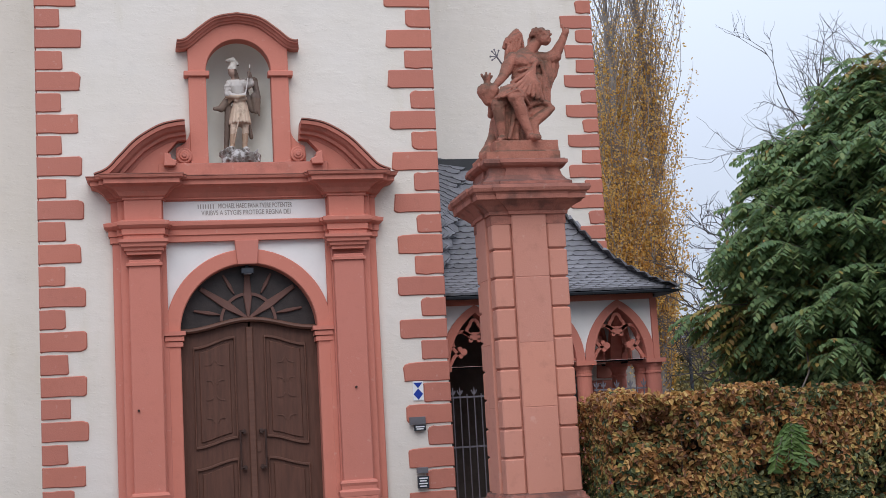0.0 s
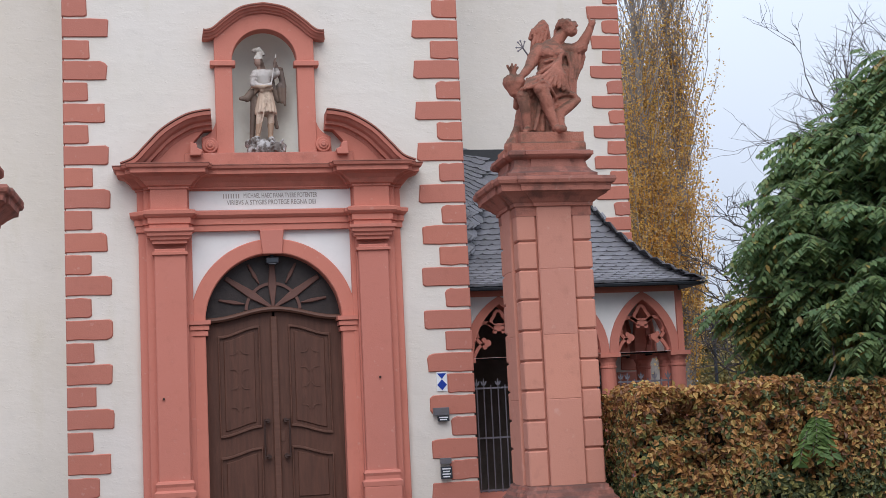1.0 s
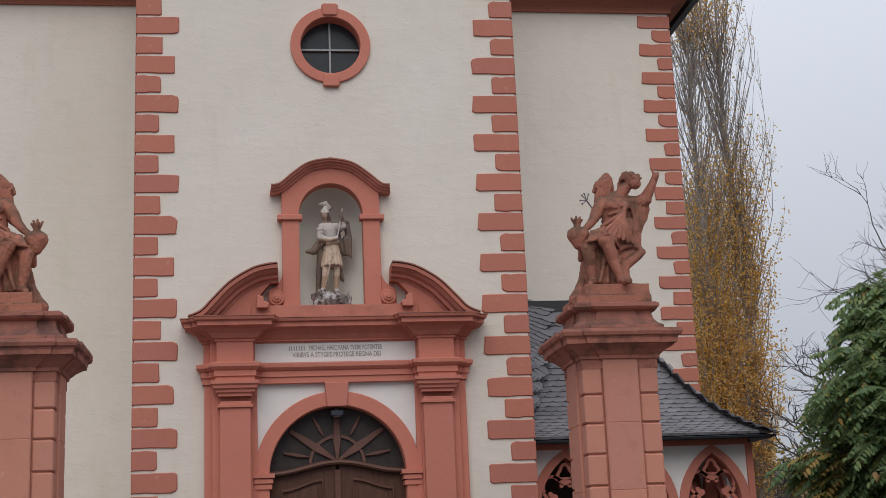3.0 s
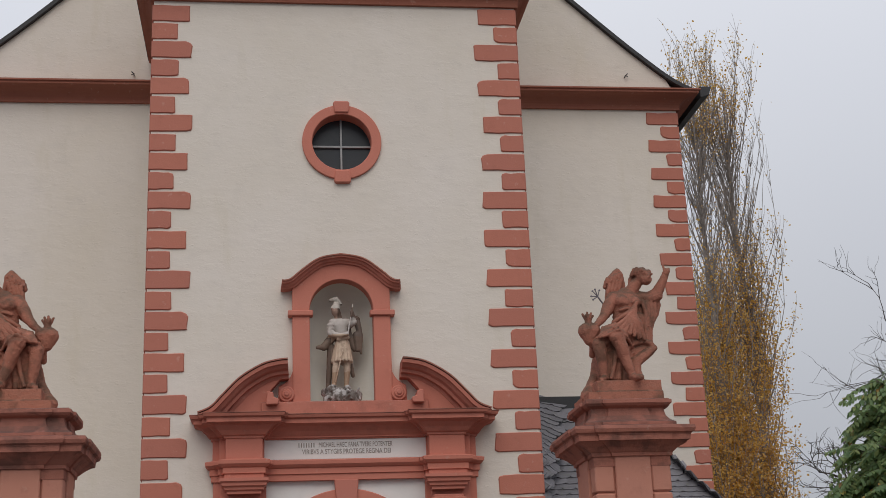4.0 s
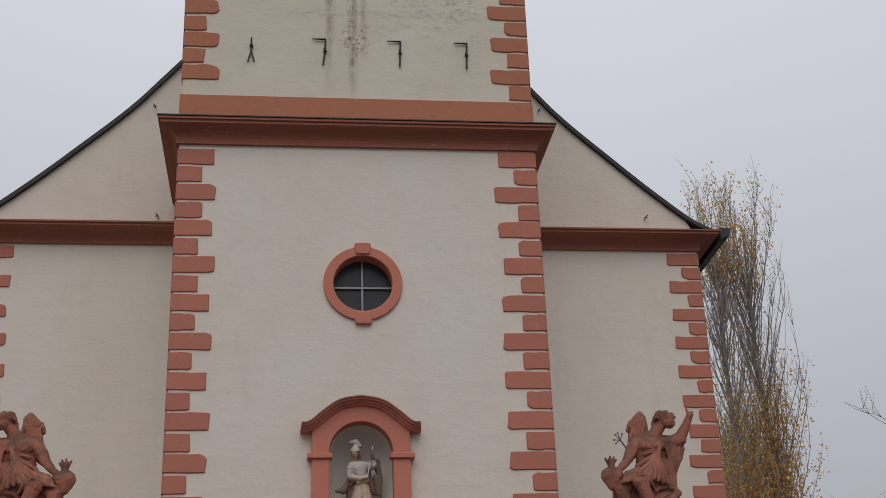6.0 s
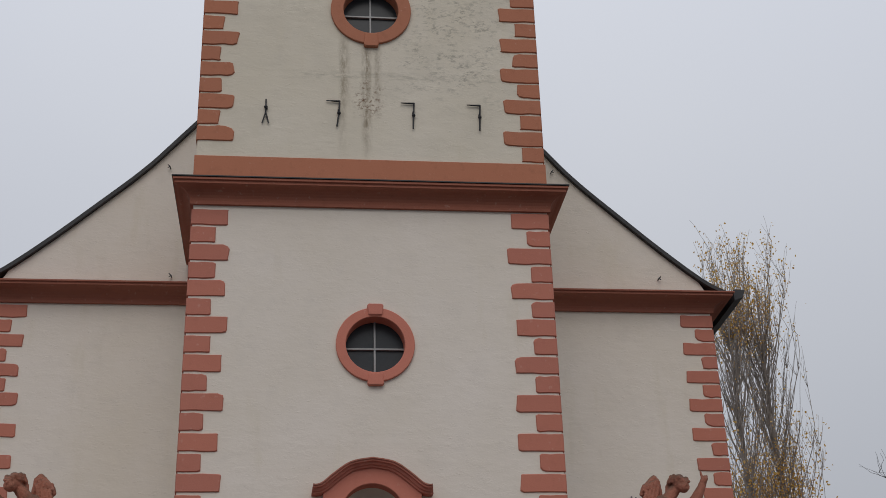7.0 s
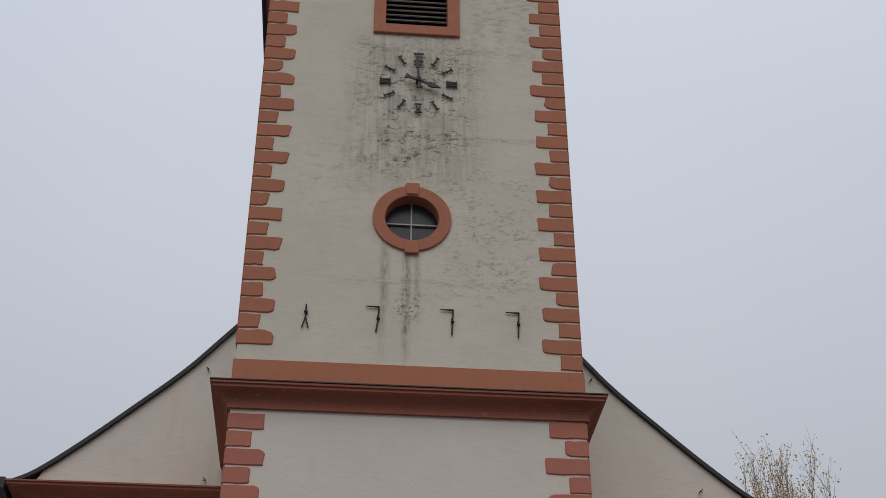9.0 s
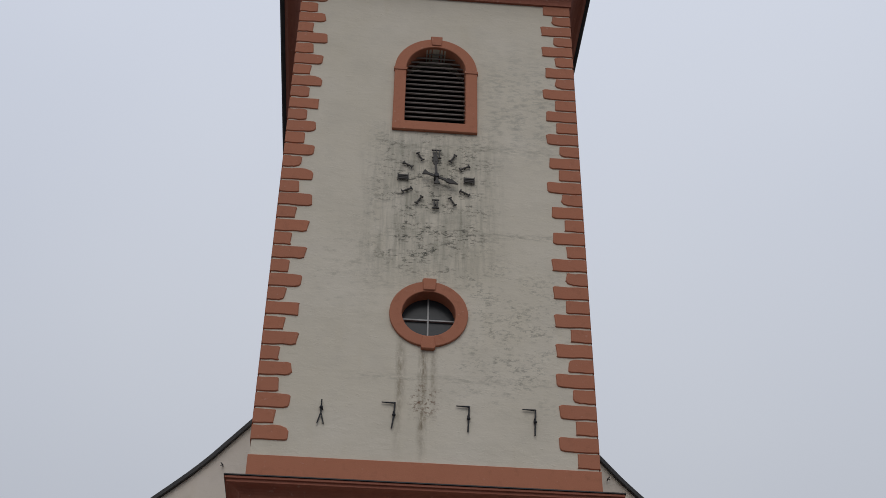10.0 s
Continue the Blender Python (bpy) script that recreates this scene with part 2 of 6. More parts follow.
# dark brown that paints the shade deep in the hedge
HEDGE_CORE = plain("hedge_core_shade", (0.05, 0.04, 0.025), 0.95)

mt, nt_, bs_ = material("leaded_glass", 0.3)
bs_.inputs["Base Color"].default_value = (0.03, 0.035, 0.04, 1)
bs_.inputs["Specular IOR Level"].default_value = 0.25
relief(nt_, bs_, spots(nt_, 7.0, 0.2, 0.8), 0.25, 0.01)
GLASS = mt

mt, nt_, bs_ = material("painted_wood_figure", 0.7)
ramp_ = nt_.nodes.new("ShaderNodeValToRGB")
ramp_.color_ramp.interpolation = "CONSTANT"
tc_ = nt_.nodes.new("ShaderNodeTexCoord")
sp_ = nt_.nodes.new("ShaderNodeSeparateXYZ")
nt_.links.new(tc_.outputs["Object"], sp_.inputs[0])
mr_ = node(nt_, "ShaderNodeMapRange", From_Min=0.0, From_Max=1.5)
nt_.links.new(sp_.outputs["Z"], mr_.inputs["Value"])
wob = times_(nt_, times_(nt_, spots(nt_, 8.0, 0.0, 1.0), 0.06), -0.03, "ADD")
nt_.links.new(times_(nt_, mr_.outputs[0], wob, "ADD"), ramp_.inputs[0])
els_ = ramp_.color_ramp.elements
while len(els_) < 7:
    els_.new(0.5)
for e_, (p_, c_) in zip(els_, ((0.0, (0.46, 0.43, 0.41)), (0.17, (0.42, 0.28, 0.19)), (0.29, (0.55, 0.41, 0.31)), (0.40, (0.56, 0.42, 0.31)),
                               (0.63, (0.50, 0.45, 0.41)), (0.80, (0.34, 0.22, 0.17)), (0.885, (0.54, 0.49, 0.43)))):
    e_.position, e_.color = p_, (*c_, 1)
side_ = times_(nt_, sp_.outputs["Y"], 0.0, "GREATER_THAN")
cc_ = mix(nt_, times_(nt_, spots(nt_, 9.0, 0.54, 0.62), 0.4), ramp_.outputs[0], (0.17, 0.115, 0.085))
low_ = times_(nt_, sp_.outputs["Z"], 0.25, "LESS_THAN")
cc_ = mix(nt_, times_(nt_, times_(nt_, spots(nt_, 7.0, 0.46, 0.54), low_), 0.85), cc_, (0.09, 0.065, 0.05))
cloak_ = times_(nt_, times_(nt_, sp_.outputs["X"], -0.135, "LESS_THAN"), times_(nt_, times_(nt_, sp_.outputs["Z"], 0.93, "LESS_THAN"), times_(nt_, sp_.outputs["Z"], 0.3, "GREATER_THAN")))
hair_ = times_(nt_, times_(nt_, sp_.outputs["X"], -0.045, "GREATER_THAN"), times_(nt_, times_(nt_, sp_.outputs["Z"], 1.33, "LESS_THAN"), times_(nt_, sp_.outputs["Z"], 1.19, "GREATER_THAN")))
for mask_ in (side_, cloak_, hair_):
    cc_ = mix(nt_, times_(nt_, mask_, 0.85), cc_, (0.13, 0.09, 0.07))
nt_.links.new(cc_, bs_.inputs["Base Color"])
relief(nt_, bs_, spots(nt_, 30.0, 0.2, 0.8), 0.4, 0.01)
FIGURE = mt

HEDGE_GREEN = foliage("hedge_green_leaf", [(0.05, 0.07, 0.03), (0.10, 0.125, 0.055), (0.20, 0.20, 0.08), (0.42, 0.36, 0.11)], 0.42)
HEDGE_BROWN = foliage("hedge_autumn_leaf", [(0.17, 0.08, 0.045), (0.38, 0.17, 0.06), (0.58, 0.32, 0.11), (0.56, 0.42, 0.14)], 0.42)
TREE_LEAF = foliage("green_leaflet", [(0.145, 0.235, 0.11), (0.19, 0.285, 0.125), (0.24, 0.335, 0.135), (0.31, 0.36, 0.14)], 0.55, 0.5)
TREE_YELLOW = foliage("yellowing_leaflet", [(0.16, 0.19, 0.05), (0.30, 0.26, 0.07), (0.38, 0.24, 0.07), (0.26, 0.15, 0.06)])
POPLAR_LEAF = foliage("yellow_poplar_leaf", [(0.58, 0.31, 0.08), (0.80, 0.47, 0.11), (0.85, 0.58, 0.18), (0.70, 0.50, 0.27)], 0.6, 0.62)
FAR_LEAF = foliage("far_autumn_leaf", [(0.16, 0.17, 0.08), (0.26, 0.23, 0.09), (0.46, 0.33, 0.11), (0.24, 0.20, 0.11)], 0.6, 0.4)
POPLAR_BARK = plain("pale_poplar_bark", (0.33, 0.29, 0.26), 0.9, vary=0.35, scale=6.0, bump=0.4)
# dark brown-grey that paints the unlit depth of the porch
INNER = plain("porch_shade_stone", (0.13, 0.105, 0.09), 0.95, vary=0.4, scale=2.0)
SHOOT_LEAF = foliage("fresh_green_leaf", [(0.09, 0.15, 0.045), (0.13, 0.20, 0.055), (0.18, 0.25, 0.07)], 0.5, 0.35)


# ---- shaping helpers ----
def finish(name, bm, mat, parent=None, label="", smooth=False, bevel=0.0):
    if bevel:
        bmesh.ops.bevel(bm, geom=[e for e in bm.edges if len(e.link_faces) == 2 and e.calc_face_angle(0) > 0.6], offset=bevel, segments=1, affect="EDGES", profile=0.5)
    bmesh.ops.recalc_face_normals(bm, faces=bm.faces)
    me = bpy.data.meshes.new(name)
    bm.to_mesh(me)
    bm.free()
    me.materials.append(mat)
    if smooth:
        for p in me.polygons:
            p.use_smooth = True
    ob = new(name, me)
    ob.parent = parent
    if label:
        ob["label"] = label
    return ob


def part(name, bm, mat, parent, label="", smooth=False, bevel=0.0):
    return finish(name, bm, mat, parent, label, smooth, bevel)


def thing(name, label, category, group="", kind="", at=(0, 0, 0)):
    ob = new(name)
    ob.location = at
    ob.empty_display_size = 0.2
    bpy.context.view_layer.update()
    return tagged(ob, label, category, group, kind)


def box(x0, x1, y0, y1, z0, z1, bm=None):
    bm = bm or bmesh.new()
    bmesh.ops.create_cube(bm, size=1, matrix=Matrix.LocRotScale(((x0 + x1) / 2, (y0 + y1) / 2, (z0 + z1) / 2), None, (x1 - x0, y1 - y0, z1 - z0)))
    return bm


def plate(outer, holes, y0, y1, bm=None):
    """A slab that stands in the x-z plane, from y0 to y1, with openings cut right through it."""
    bm = bm or bmesh.new()
    edges = []
    for loop in (outer, *holes):
        vs = [bm.verts.new((x, y0, z)) for x, z in loop]
        edges += [bm.edges.new((vs[i - 1], vs[i])) for i in range(len(vs))]
    faces = [f for f in bmesh.ops.triangle_fill(bm, edges=edges, use_beauty=True)["geom"] if isinstance(f, bmesh.types.BMFace)]
    moved = bmesh.ops.extrude_face_region(bm, geom=faces)["geom"]
    bmesh.ops.translate(bm, vec=(0, y1 - y0, 0), verts=[v for v in moved if isinstance(v, bmesh.types.BMVert)])
    return bm


def rect(x0, x1, z0, z1):
    return [(x0, z0), (x1, z0), (x1, z1), (x0, z1)]


def circle(x, z, rx, rz=None, n=40):
    rz = rz or rx
    return [(x + rx * math.cos(a), z + rz * math.sin(a)) for a in (2 * math.pi * i / n for i in range(n))]


def arched(x, half, z0, spring, rise=None, n=24):
    rise = rise or half
    arc = [(x + half * math.cos(math.pi * i / n), spring + rise * math.sin(math.pi * i / n)) for i in range(n + 1)]
    return [(x - half, z0), (x + half, z0)] + arc


def pointed(x, half, z0, spring, apex, n=10):
    """A pointed arch opening."""
    h = apex - spring
    c = (h * h - half * half) / (2 * half)
    r = half + c
    top = math.atan2(h, c)
    right = [(x - c + r * math.cos(top * i / n), spring + r * math.sin(top * i / n)) for i in range(n + 1)]
    left = [(2 * x - a, b) for a, b in reversed(right[:-1])]
    return [(x - half, z0), (x + half, z0)] + right + left


def molding(plan, profile, bm=None, closed=False):
    """A moulding run along a plan of (x, y) with mitred corners; profile: (out, z). It stands out on the right of the way it runs."""
    bm = bm or bmesh.new()
    n = len(plan)
    rings = []
    for i, p in enumerate(plan):
        p = Vector(p)
        a = Vector(plan[i - 1]) if (i or closed) else None
        c = Vector(plan[(i + 1) % n]) if (i < n - 1 or closed) else None
        d1 = (p - a).normalized() if a is not None else None
        d2 = (c - p).normalized() if c is not None else None
        d1, d2 = d1 or d2, d2 or d1
        n1, n2 = Vector((d1.y, -d1.x)), Vector((d2.y, -d2.x))
        m = n1 + n2
        m = m / max(m.dot(n1), 0.2)
        rings.append([bm.verts.new((p.x + m.x * o, p.y + m.y * o, z)) for o, z in profile])
    k = len(profile)
    for i in range(n if closed else n - 1):
        r, s = rings[i], rings[(i + 1) % n]
        for j in range(k):
            bm.faces.new((r[j], s[j], s[(j + 1) % k], r[(j + 1) % k]))
    if not closed:
        bm.faces.new(rings[0])
        bm.faces.new(rings[-1][::-1])
    return bm


def sweep(path, profile, bm=None):
    """A moulding run along a path of (x, z), profile: (out, y)."""
    bm = bm or bmesh.new()
    rings = []
    n = len(path)
    for i in range(n):
        d = Vector(path[min(i + 1, n - 1)]) - Vector(path[max(i - 1, 0)])
        d.normalize()
        nx, nz = -d.y, d.x
        rings.append([bm.verts.new((path[i][0] + nx * o, y, path[i][1] + nz * o)) for o, y in profile])
    k = len(profile)
    for r, s in zip(rings, rings[1:]):
        for j in range(k):
            bm.faces.new((r[j], s[j], s[(j + 1) % k], r[(j + 1) % k]))
    bm.faces.new(rings[0])
    bm.faces.new(rings[-1][::-1])
    return bm


def bezier(points, n=24):
    """A smooth line through the given (x, z) points."""
    out = []
    p = [points[0], *points, points[-1]]
    for i in range(1, len(p) - 2):
        for k in range(n // (len(points) - 1)):
            t = k / (n // (len(points) - 1))
            out.append(tuple(0.5 * (2 * p[i][j] + (p[i + 1][j] - p[i - 1][j]) * t + (2 * p[i - 1][j] - 5 * p[i][j] + 4 * p[i + 1][j] - p[i + 2][j]) * t * t
                                    + (3 * p[i][j] - p[i - 1][j] - 3 * p[i + 1][j] + p[i + 2][j]) * t ** 3) for j in (0, 1)))
    return out + [points[-1]]


def rod(a, b, r, bm=None, r2=None, n=8):
    bm = bm or bmesh.new()
    a, b = Vector(a), Vector(b)
    d = b - a
    q = d.to_track_quat("Z", "Y").to_matrix().to_4x4()
    bmesh.ops.create_cone(bm, cap_ends=True, segments=n, radius1=r, radius2=r if r2 is None else r2, depth=d.length, matrix=Matrix.Translation((a + b) / 2) @ q)
    return bm


def turned(profile, at, bm=None, n=20):
    """A turned body about an upright axis; profile: (radius, z)."""
    bm = bm or bmesh.new()
    rings = [[bm.verts.new((at[0] + r * math.cos(2 * math.pi * i / n), at[1] + r * math.sin(2 * math.pi * i / n), z)) for i in range(n)] for r, z in profile]
    for r, s in zip(rings, rings[1:]):
        for i in range(n):
            bm.faces.new((r[i - 1], r[i], s[i], s[i - 1]))
    bm.faces.new(rings[0][::-1])
    bm.faces.new(rings[-1])
    return bm


def mesh_of(name, verts, faces, mat, parent=None, label="", slots=None, index=None):
    me = bpy.data.meshes.new(name)
    me.from_pydata(verts, [], faces)
    for s in (slots or [mat]):
        me.materials.append(s)
    if index is not None:
        me.polygons.foreach_set("material_index", index)
    me.update()
    ob = new(name, me)
    ob.parent = parent
    if label:
        ob["label"] = label
    return ob


rnd = random.Random(7)


def rough_block(name, length, height, depth, mat, seed, ragged=1.0):
    """A dressed stone with a softened, crooked outline and here and there a lost corner: x from 0 to length, front at y=0."""
    r = random.Random(seed)
    j = lambda s: r.uniform(-s, s) * ragged
    lost = [0.02 + (r.random() ** 4) * 0.07 * ragged for k in (0, 1)]
    top = [(0, height), (length * 0.3, height + j(0.008)), (length * 0.6, height + j(0.012)), (length - lost[0] * 1.3, height + j(0.008)), (length - lost[0] * 0.3 + j(0.006), height - lost[0] * 0.35), (length + j(0.016), height - lost[0])]
    low = [(length + j(0.02), lost[1]), (length - lost[1] * 0.3 + j(0.006), lost[1] * 0.35), (length - lost[1] * 1.3, j(0.008)), (length * 0.6, j(0.012)), (length * 0.3, j(0.008)), (0, 0)]
    loop = top + low
    bm = bmesh.new()
    front = [bm.verts.new((x + (0.012 if x < length / 2 else -0.012), -0.0, z + (0.010 if z < height / 2 else -0.010))) for x, z in loop]
    side = [bm.verts.new((x, 0.016, z)) for x, z in loop]
    rear = [bm.verts.new((x, depth, z)) for x, z in loop]
    bm.faces.new(front)
    for a, b in ((front, side), (side, rear)):
        for i in range(len(a)):
            bm.faces.new((a[i - 1], a[i], b[i], b[i - 1]))
    bmesh.ops.recalc_face_normals(bm, faces=bm.faces)
    me = bpy.data.meshes.new(name)
    bm.to_mesh(me)
    bm.free()
    me.materials.append(mat)
    return me


# ---- ground ----
def uneven_ground():
    n, size = 60, 1500.0
    xs = [size * (abs(t) ** 3) * (1 if t > 0 else -1) for t in np.linspace(-1, 1, n)]
    verts = [(x, y, 0.02 * noise.noise((x * 0.3, y * 0.3, 0)) - 0.02) for y in xs for x in xs]
    faces = [(j * n + i, j * n + i + 1, (j + 1) * n + i + 1, (j + 1) * n + i) for j in range(n - 1) for i in range(n - 1)]
    return tagged(mesh_of("ground", verts, faces, GRANITE), "grey stone forecourt running out to the horizon", "ground", kind="structure")


uneven_ground()

# ---- church tower ----
HALF = 2.66          # half the tower's width
TOWER_BACK = 5.4
DOOR_HALF, SPRING = 0.88, 2.83
tower = thing("church_tower", "square cream plastered church tower with red sandstone quoins", "church tower")
ROUND, UPPER_ROUND = (0.03, 8.86), (-0.01, 14.68)
part("lower_wall", plate(rect(-HALF, HALF, 0, 11.3), [arched(0, DOOR_HALF + 0.06, 0.02, SPRING), arched(-0.025, 0.437, 5.07, 6.355), circle(*ROUND, 0.43)], 0, 0.7), PLASTER, tower)
part("side_wall", box(-HALF, -HALF + 0.7, 0.7, TOWER_BACK, 0, 11.3), PLASTER, tower)
part("side_wall", box(HALF - 0.7, HALF, 0.7, TOWER_BACK, 0, 11.3), PLASTER, tower)
part("back_wall", box(-HALF + 0.7, HALF - 0.7, TOWER_BACK - 0.5, TOWER_BACK, 0, 22.5), PLASTER, tower)
part("upper_wall", plate(rect(-HALF, HALF, 11.3, 22.6), [circle(*UPPER_ROUND, 0.45), arched(0.02, 0.57, 19.0, 20.38, 0.6)], 0.03, 0.7), PLASTER_OLD, tower)
for s in (-1, 1):
    x0, x1 = sorted((s * HALF, s * (HALF - 0.7)))
    part("upper_side_wall", box(x0, x1, 0.7, TOWER_BACK, 11.3, 22.6), PLASTER_OLD, tower)
part("floor_slab", box(-HALF + 0.7, HALF - 0.7, 0.7, TOWER_BACK - 0.5, 11.2, 11.35), DARK, tower)


def around(half, front, rear):
    return [(-half, rear), (-half, front), (half, front), (half, rear)]


def cavetto(z0, z1, out, steps=6):
    """A hollow cornice between two fillets."""
    h = z1 - z0
    hollow = [(0.05 + (out - 0.12) * (1 - math.cos(i / steps * math.pi / 2)), z0 + h * (0.14 + 0.5 * math.sin(i / steps * math.pi / 2))) for i in range(steps + 1)]
    return [(0, z0), (0.05, z0), (0.05, z0 + h * 0.12)] + hollow + [(out - 0.03, z0 + h * 0.68), (out - 0.03, z0 + h * 0.8), (out, z0 + h * 0.82), (out, z1 - 0.03), (0, z1)]


part("lower_cornice", molding(around(HALF, 0, 2.75), cavetto(11.05, 11.40, 0.30)), CORNICE, tower, "dark red moulded stone cornice")
part("lead_cover", molding(around(HALF, 0, 2.75), [(0, 11.405), (0.315, 11.378), (0.315, 11.395), (0, 11.47)]), SLATE_EDGE, tower)
part("base_band", molding(around(HALF, 0.03, TOWER_BACK), [(0, 11.46), (0.03, 11.46), (0.03, 11.90), (0, 11.92)]), QUOIN_OLD, tower, "broad red stone band")
part("top_cornice", molding(around(HALF, 0.03, TOWER_BACK), cavetto(22.42, 23.0, 0.42)), CORNICE, tower, "dark red moulded stone cornice")
part("eaves_edge", molding(around(HALF, 0.03, TOWER_BACK), [(0, 23.0), (0.50, 22.97), (0.50, 23.05), (0, 23.12)]), SLATE_EDGE, tower)
bm = bmesh.new()
tip = bm.verts.new((0, TOWER_BACK / 2, 29))
ring = [bm.verts.new(p) for p in ((-3.2, -0.5, 23.1), (3.2, -0.5, 23.1), (3.2, 5.9, 23.1), (-3.2, 5.9, 23.1))]
for i in range(4):
    bm.faces.new((ring[i - 1], ring[i], tip))
bm.faces.new(ring)
part("spire_roof", bm, SLATE, tower, "slate covered tower roof")


# ---- church nave behind the tower ----
NAVE_Y, NAVE_HALF = 2.8, 5.98
nave = thing("church_nave", "cream plastered church nave with a curved slate gable roof", "church")
GABLE = bezier([(6.42, 10.92), (5.95, 11.15), (5.26, 11.71), (4.5, 12.40), (3.72, 13.14), (3.0, 13.97), (0.0, 17.5)], 36)
outline = [(-NAVE_HALF, 0), (NAVE_HALF, 0), (NAVE_HALF, 10.96)] + [(x, z - 0.02) for x, z in GABLE if x < 5.95] + [(-x, z - 0.02) for x, z in reversed(GABLE[:-1]) if x < 5.95] + [(-NAVE_HALF, 10.96)]
part("front_wall", plate(outline, [], NAVE_Y, NAVE_Y + 0.7), PLASTER, nave)
part("side_wall", box(-NAVE_HALF, -NAVE_HALF + 0.7, NAVE_Y + 0.7, 24, 0, 10.9), PLASTER, nave)
part("side_wall", box(NAVE_HALF - 0.7, NAVE_HALF, NAVE_Y + 0.7, 24, 0, 10.9), PLASTER, nave)
part("back_wall", plate(outline, [], 24, 24.5), PLASTER, nave)
for s in (-1, 1):
    plan = [(HALF - 0.02, NAVE_Y), (NAVE_HALF, NAVE_Y), (NAVE_HALF, 24)] if s > 0 else [(-NAVE_HALF, 24), (-NAVE_HALF, NAVE_Y), (-HALF + 0.02, NAVE_Y)]
    part("eaves_cornice", molding(plan, cavetto(10.62, 10.93, 0.36)), CORNICE, nave, "dark red moulded stone cornice")
    roof_line = [(s * x, z) for x, z in GABLE]
    if s > 0:
        roof_line = roof_line[::-1]
    part("roof_slope", sweep(roof_line, [(0.0, NAVE_Y - 0.06), (0.045, NAVE_Y - 0.06), (0.045, 24.6), (0.0, 24.6)]), SLATE, nave, "slate roof slope")
    part("verge", sweep(roof_line, [(-0.01, NAVE_Y - 0.08), (0.055, NAVE_Y - 0.08), (0.055, NAVE_Y + 0.2), (-0.01, NAVE_Y + 0.2)]), SLATE_EDGE, nave, "dark slate verge")
    gutter = [(s * 6.2, 24.0), (s * 6.2, NAVE_Y - 0.2)] if s < 0 else [(6.2, NAVE_Y - 0.2), (6.2, 24.0)]
    part("gutter", molding(gutter, [(0.18, 10.80), (0.34, 10.86), (0.38, 11.0), (0.18, 11.0)]), SLATE_EDGE, nave, "dark metal gutter")


def quoins(name, parent, corner, side, front, z_long, pitch, z_low, z_high, mat, long=0.585, short=0.355, seed=0, gap=0.032, ragged=1.0):
    """Corner stones, long and short in turn; z_long is the middle of a long one, and side the way that the wall runs from the corner."""
    r = random.Random(seed)
    h = pitch - gap
    meshes = {}
    for k in range(8):
        meshes[0, k] = rough_block(name, long + r.uniform(-0.035, 0.045), h, 0.4, mat, seed * 50 + k, ragged)
        meshes[1, k] = rough_block(name, short + r.uniform(-0.035, 0.04), h, 0.4, mat, seed * 50 + 10 + k, ragged)
    i = -int((z_long - z_low) / pitch)
    while True:
        zc = z_long + i * pitch
        if zc + h / 2 > z_high:
            break
        if zc - h / 2 >= z_low:
            ob = new(name, meshes[i % 2, r.randrange(8)])
            ob.parent = parent
            ob.location = (corner, front - 0.022, zc - h / 2 + r.uniform(-0.006, 0.006))
            ob.scale = (side, 1, 1)
        i += 1


# ---- round windows ----
def round_window(name, at, outer, inner, front, label, mat):
    x, z = at
    win = thing(name, label, "window", kind="structure", at=(x, front, z))
    base = Matrix.Translation((-x, -front, -z))

    def p(nm, bm, m, lab="", **kw):
        bmesh.ops.transform(bm, matrix=base, verts=bm.verts)
        return part(nm, bm, m, win, lab, **kw)
    p("window_frame", plate(circle(x, z, outer, n=56), [circle(x, z, inner, n=56)], front - 0.045, front + 0.3), mat, "red painted stone ring", bevel=0.008)
    for s, h in ((1, 0.055), (-1, 0.06)):
        zo, zi = z + s * (outer + h), z + s * (inner + 0.02)
        pts = [(x - 0.10, zi), (x + 0.10, zi), (x + 0.12, zo - s * 0.02), (x + 0.09, zo), (x - 0.09, zo), (x - 0.12, zo - s * 0.02)]
        p("keystone", plate(pts, [], front - 0.07, front + 0.1), mat, "projecting red keystone", bevel=0.012)
    p("pane", plate(circle(x, z, inner + 0.02, n=40), [], front + 0.20, front + 0.22), GLASS)
    p("glazing_bar", box(x - 0.013, x + 0.013, front + 0.165, front + 0.20, z - inner, z + inner), LEAD)
    p("glazing_bar", box(x - inner, x + inner, front + 0.16, front + 0.20, z - 0.013, z + 0.013), LEAD)
    return win


round_window("window_1", ROUND, 0.567, 0.425, 0.0, "round window with a cross bar in a red stone ring", RED)
round_window("window_2", UPPER_ROUND, 0.65, 0.445, 0.03, "round window in a broad weathered red stone ring", QUOIN_OLD)

# ---- belfry opening ----
belfry = thing("window_3", "arched belfry opening with dark wooden louvres and red surround", "belfry window", kind="structure")
part("surround", plate(arched(0.02, 0.785, 18.78, 20.36, 0.84, 32), [arched(0.02, 0.565, 19.0, 20.38, 0.6, 32)], -0.03, 0.35), QUOIN_OLD, belfry, "red painted stone surround", bevel=0.01)
part("keystone", plate([(-0.07, 21.02), (0.11, 21.02), (0.135, 21.26), (-0.095, 21.26)], [], -0.05, 0.1), QUOIN_OLD, belfry, bevel=0.01)
for s in (-1, 1):
    part("impost", box(0.02 + s * 0.675 - 0.125, 0.02 + s * 0.675 + 0.125, -0.045, 0.2, 20.31, 20.37), QUOIN_OLD, belfry)
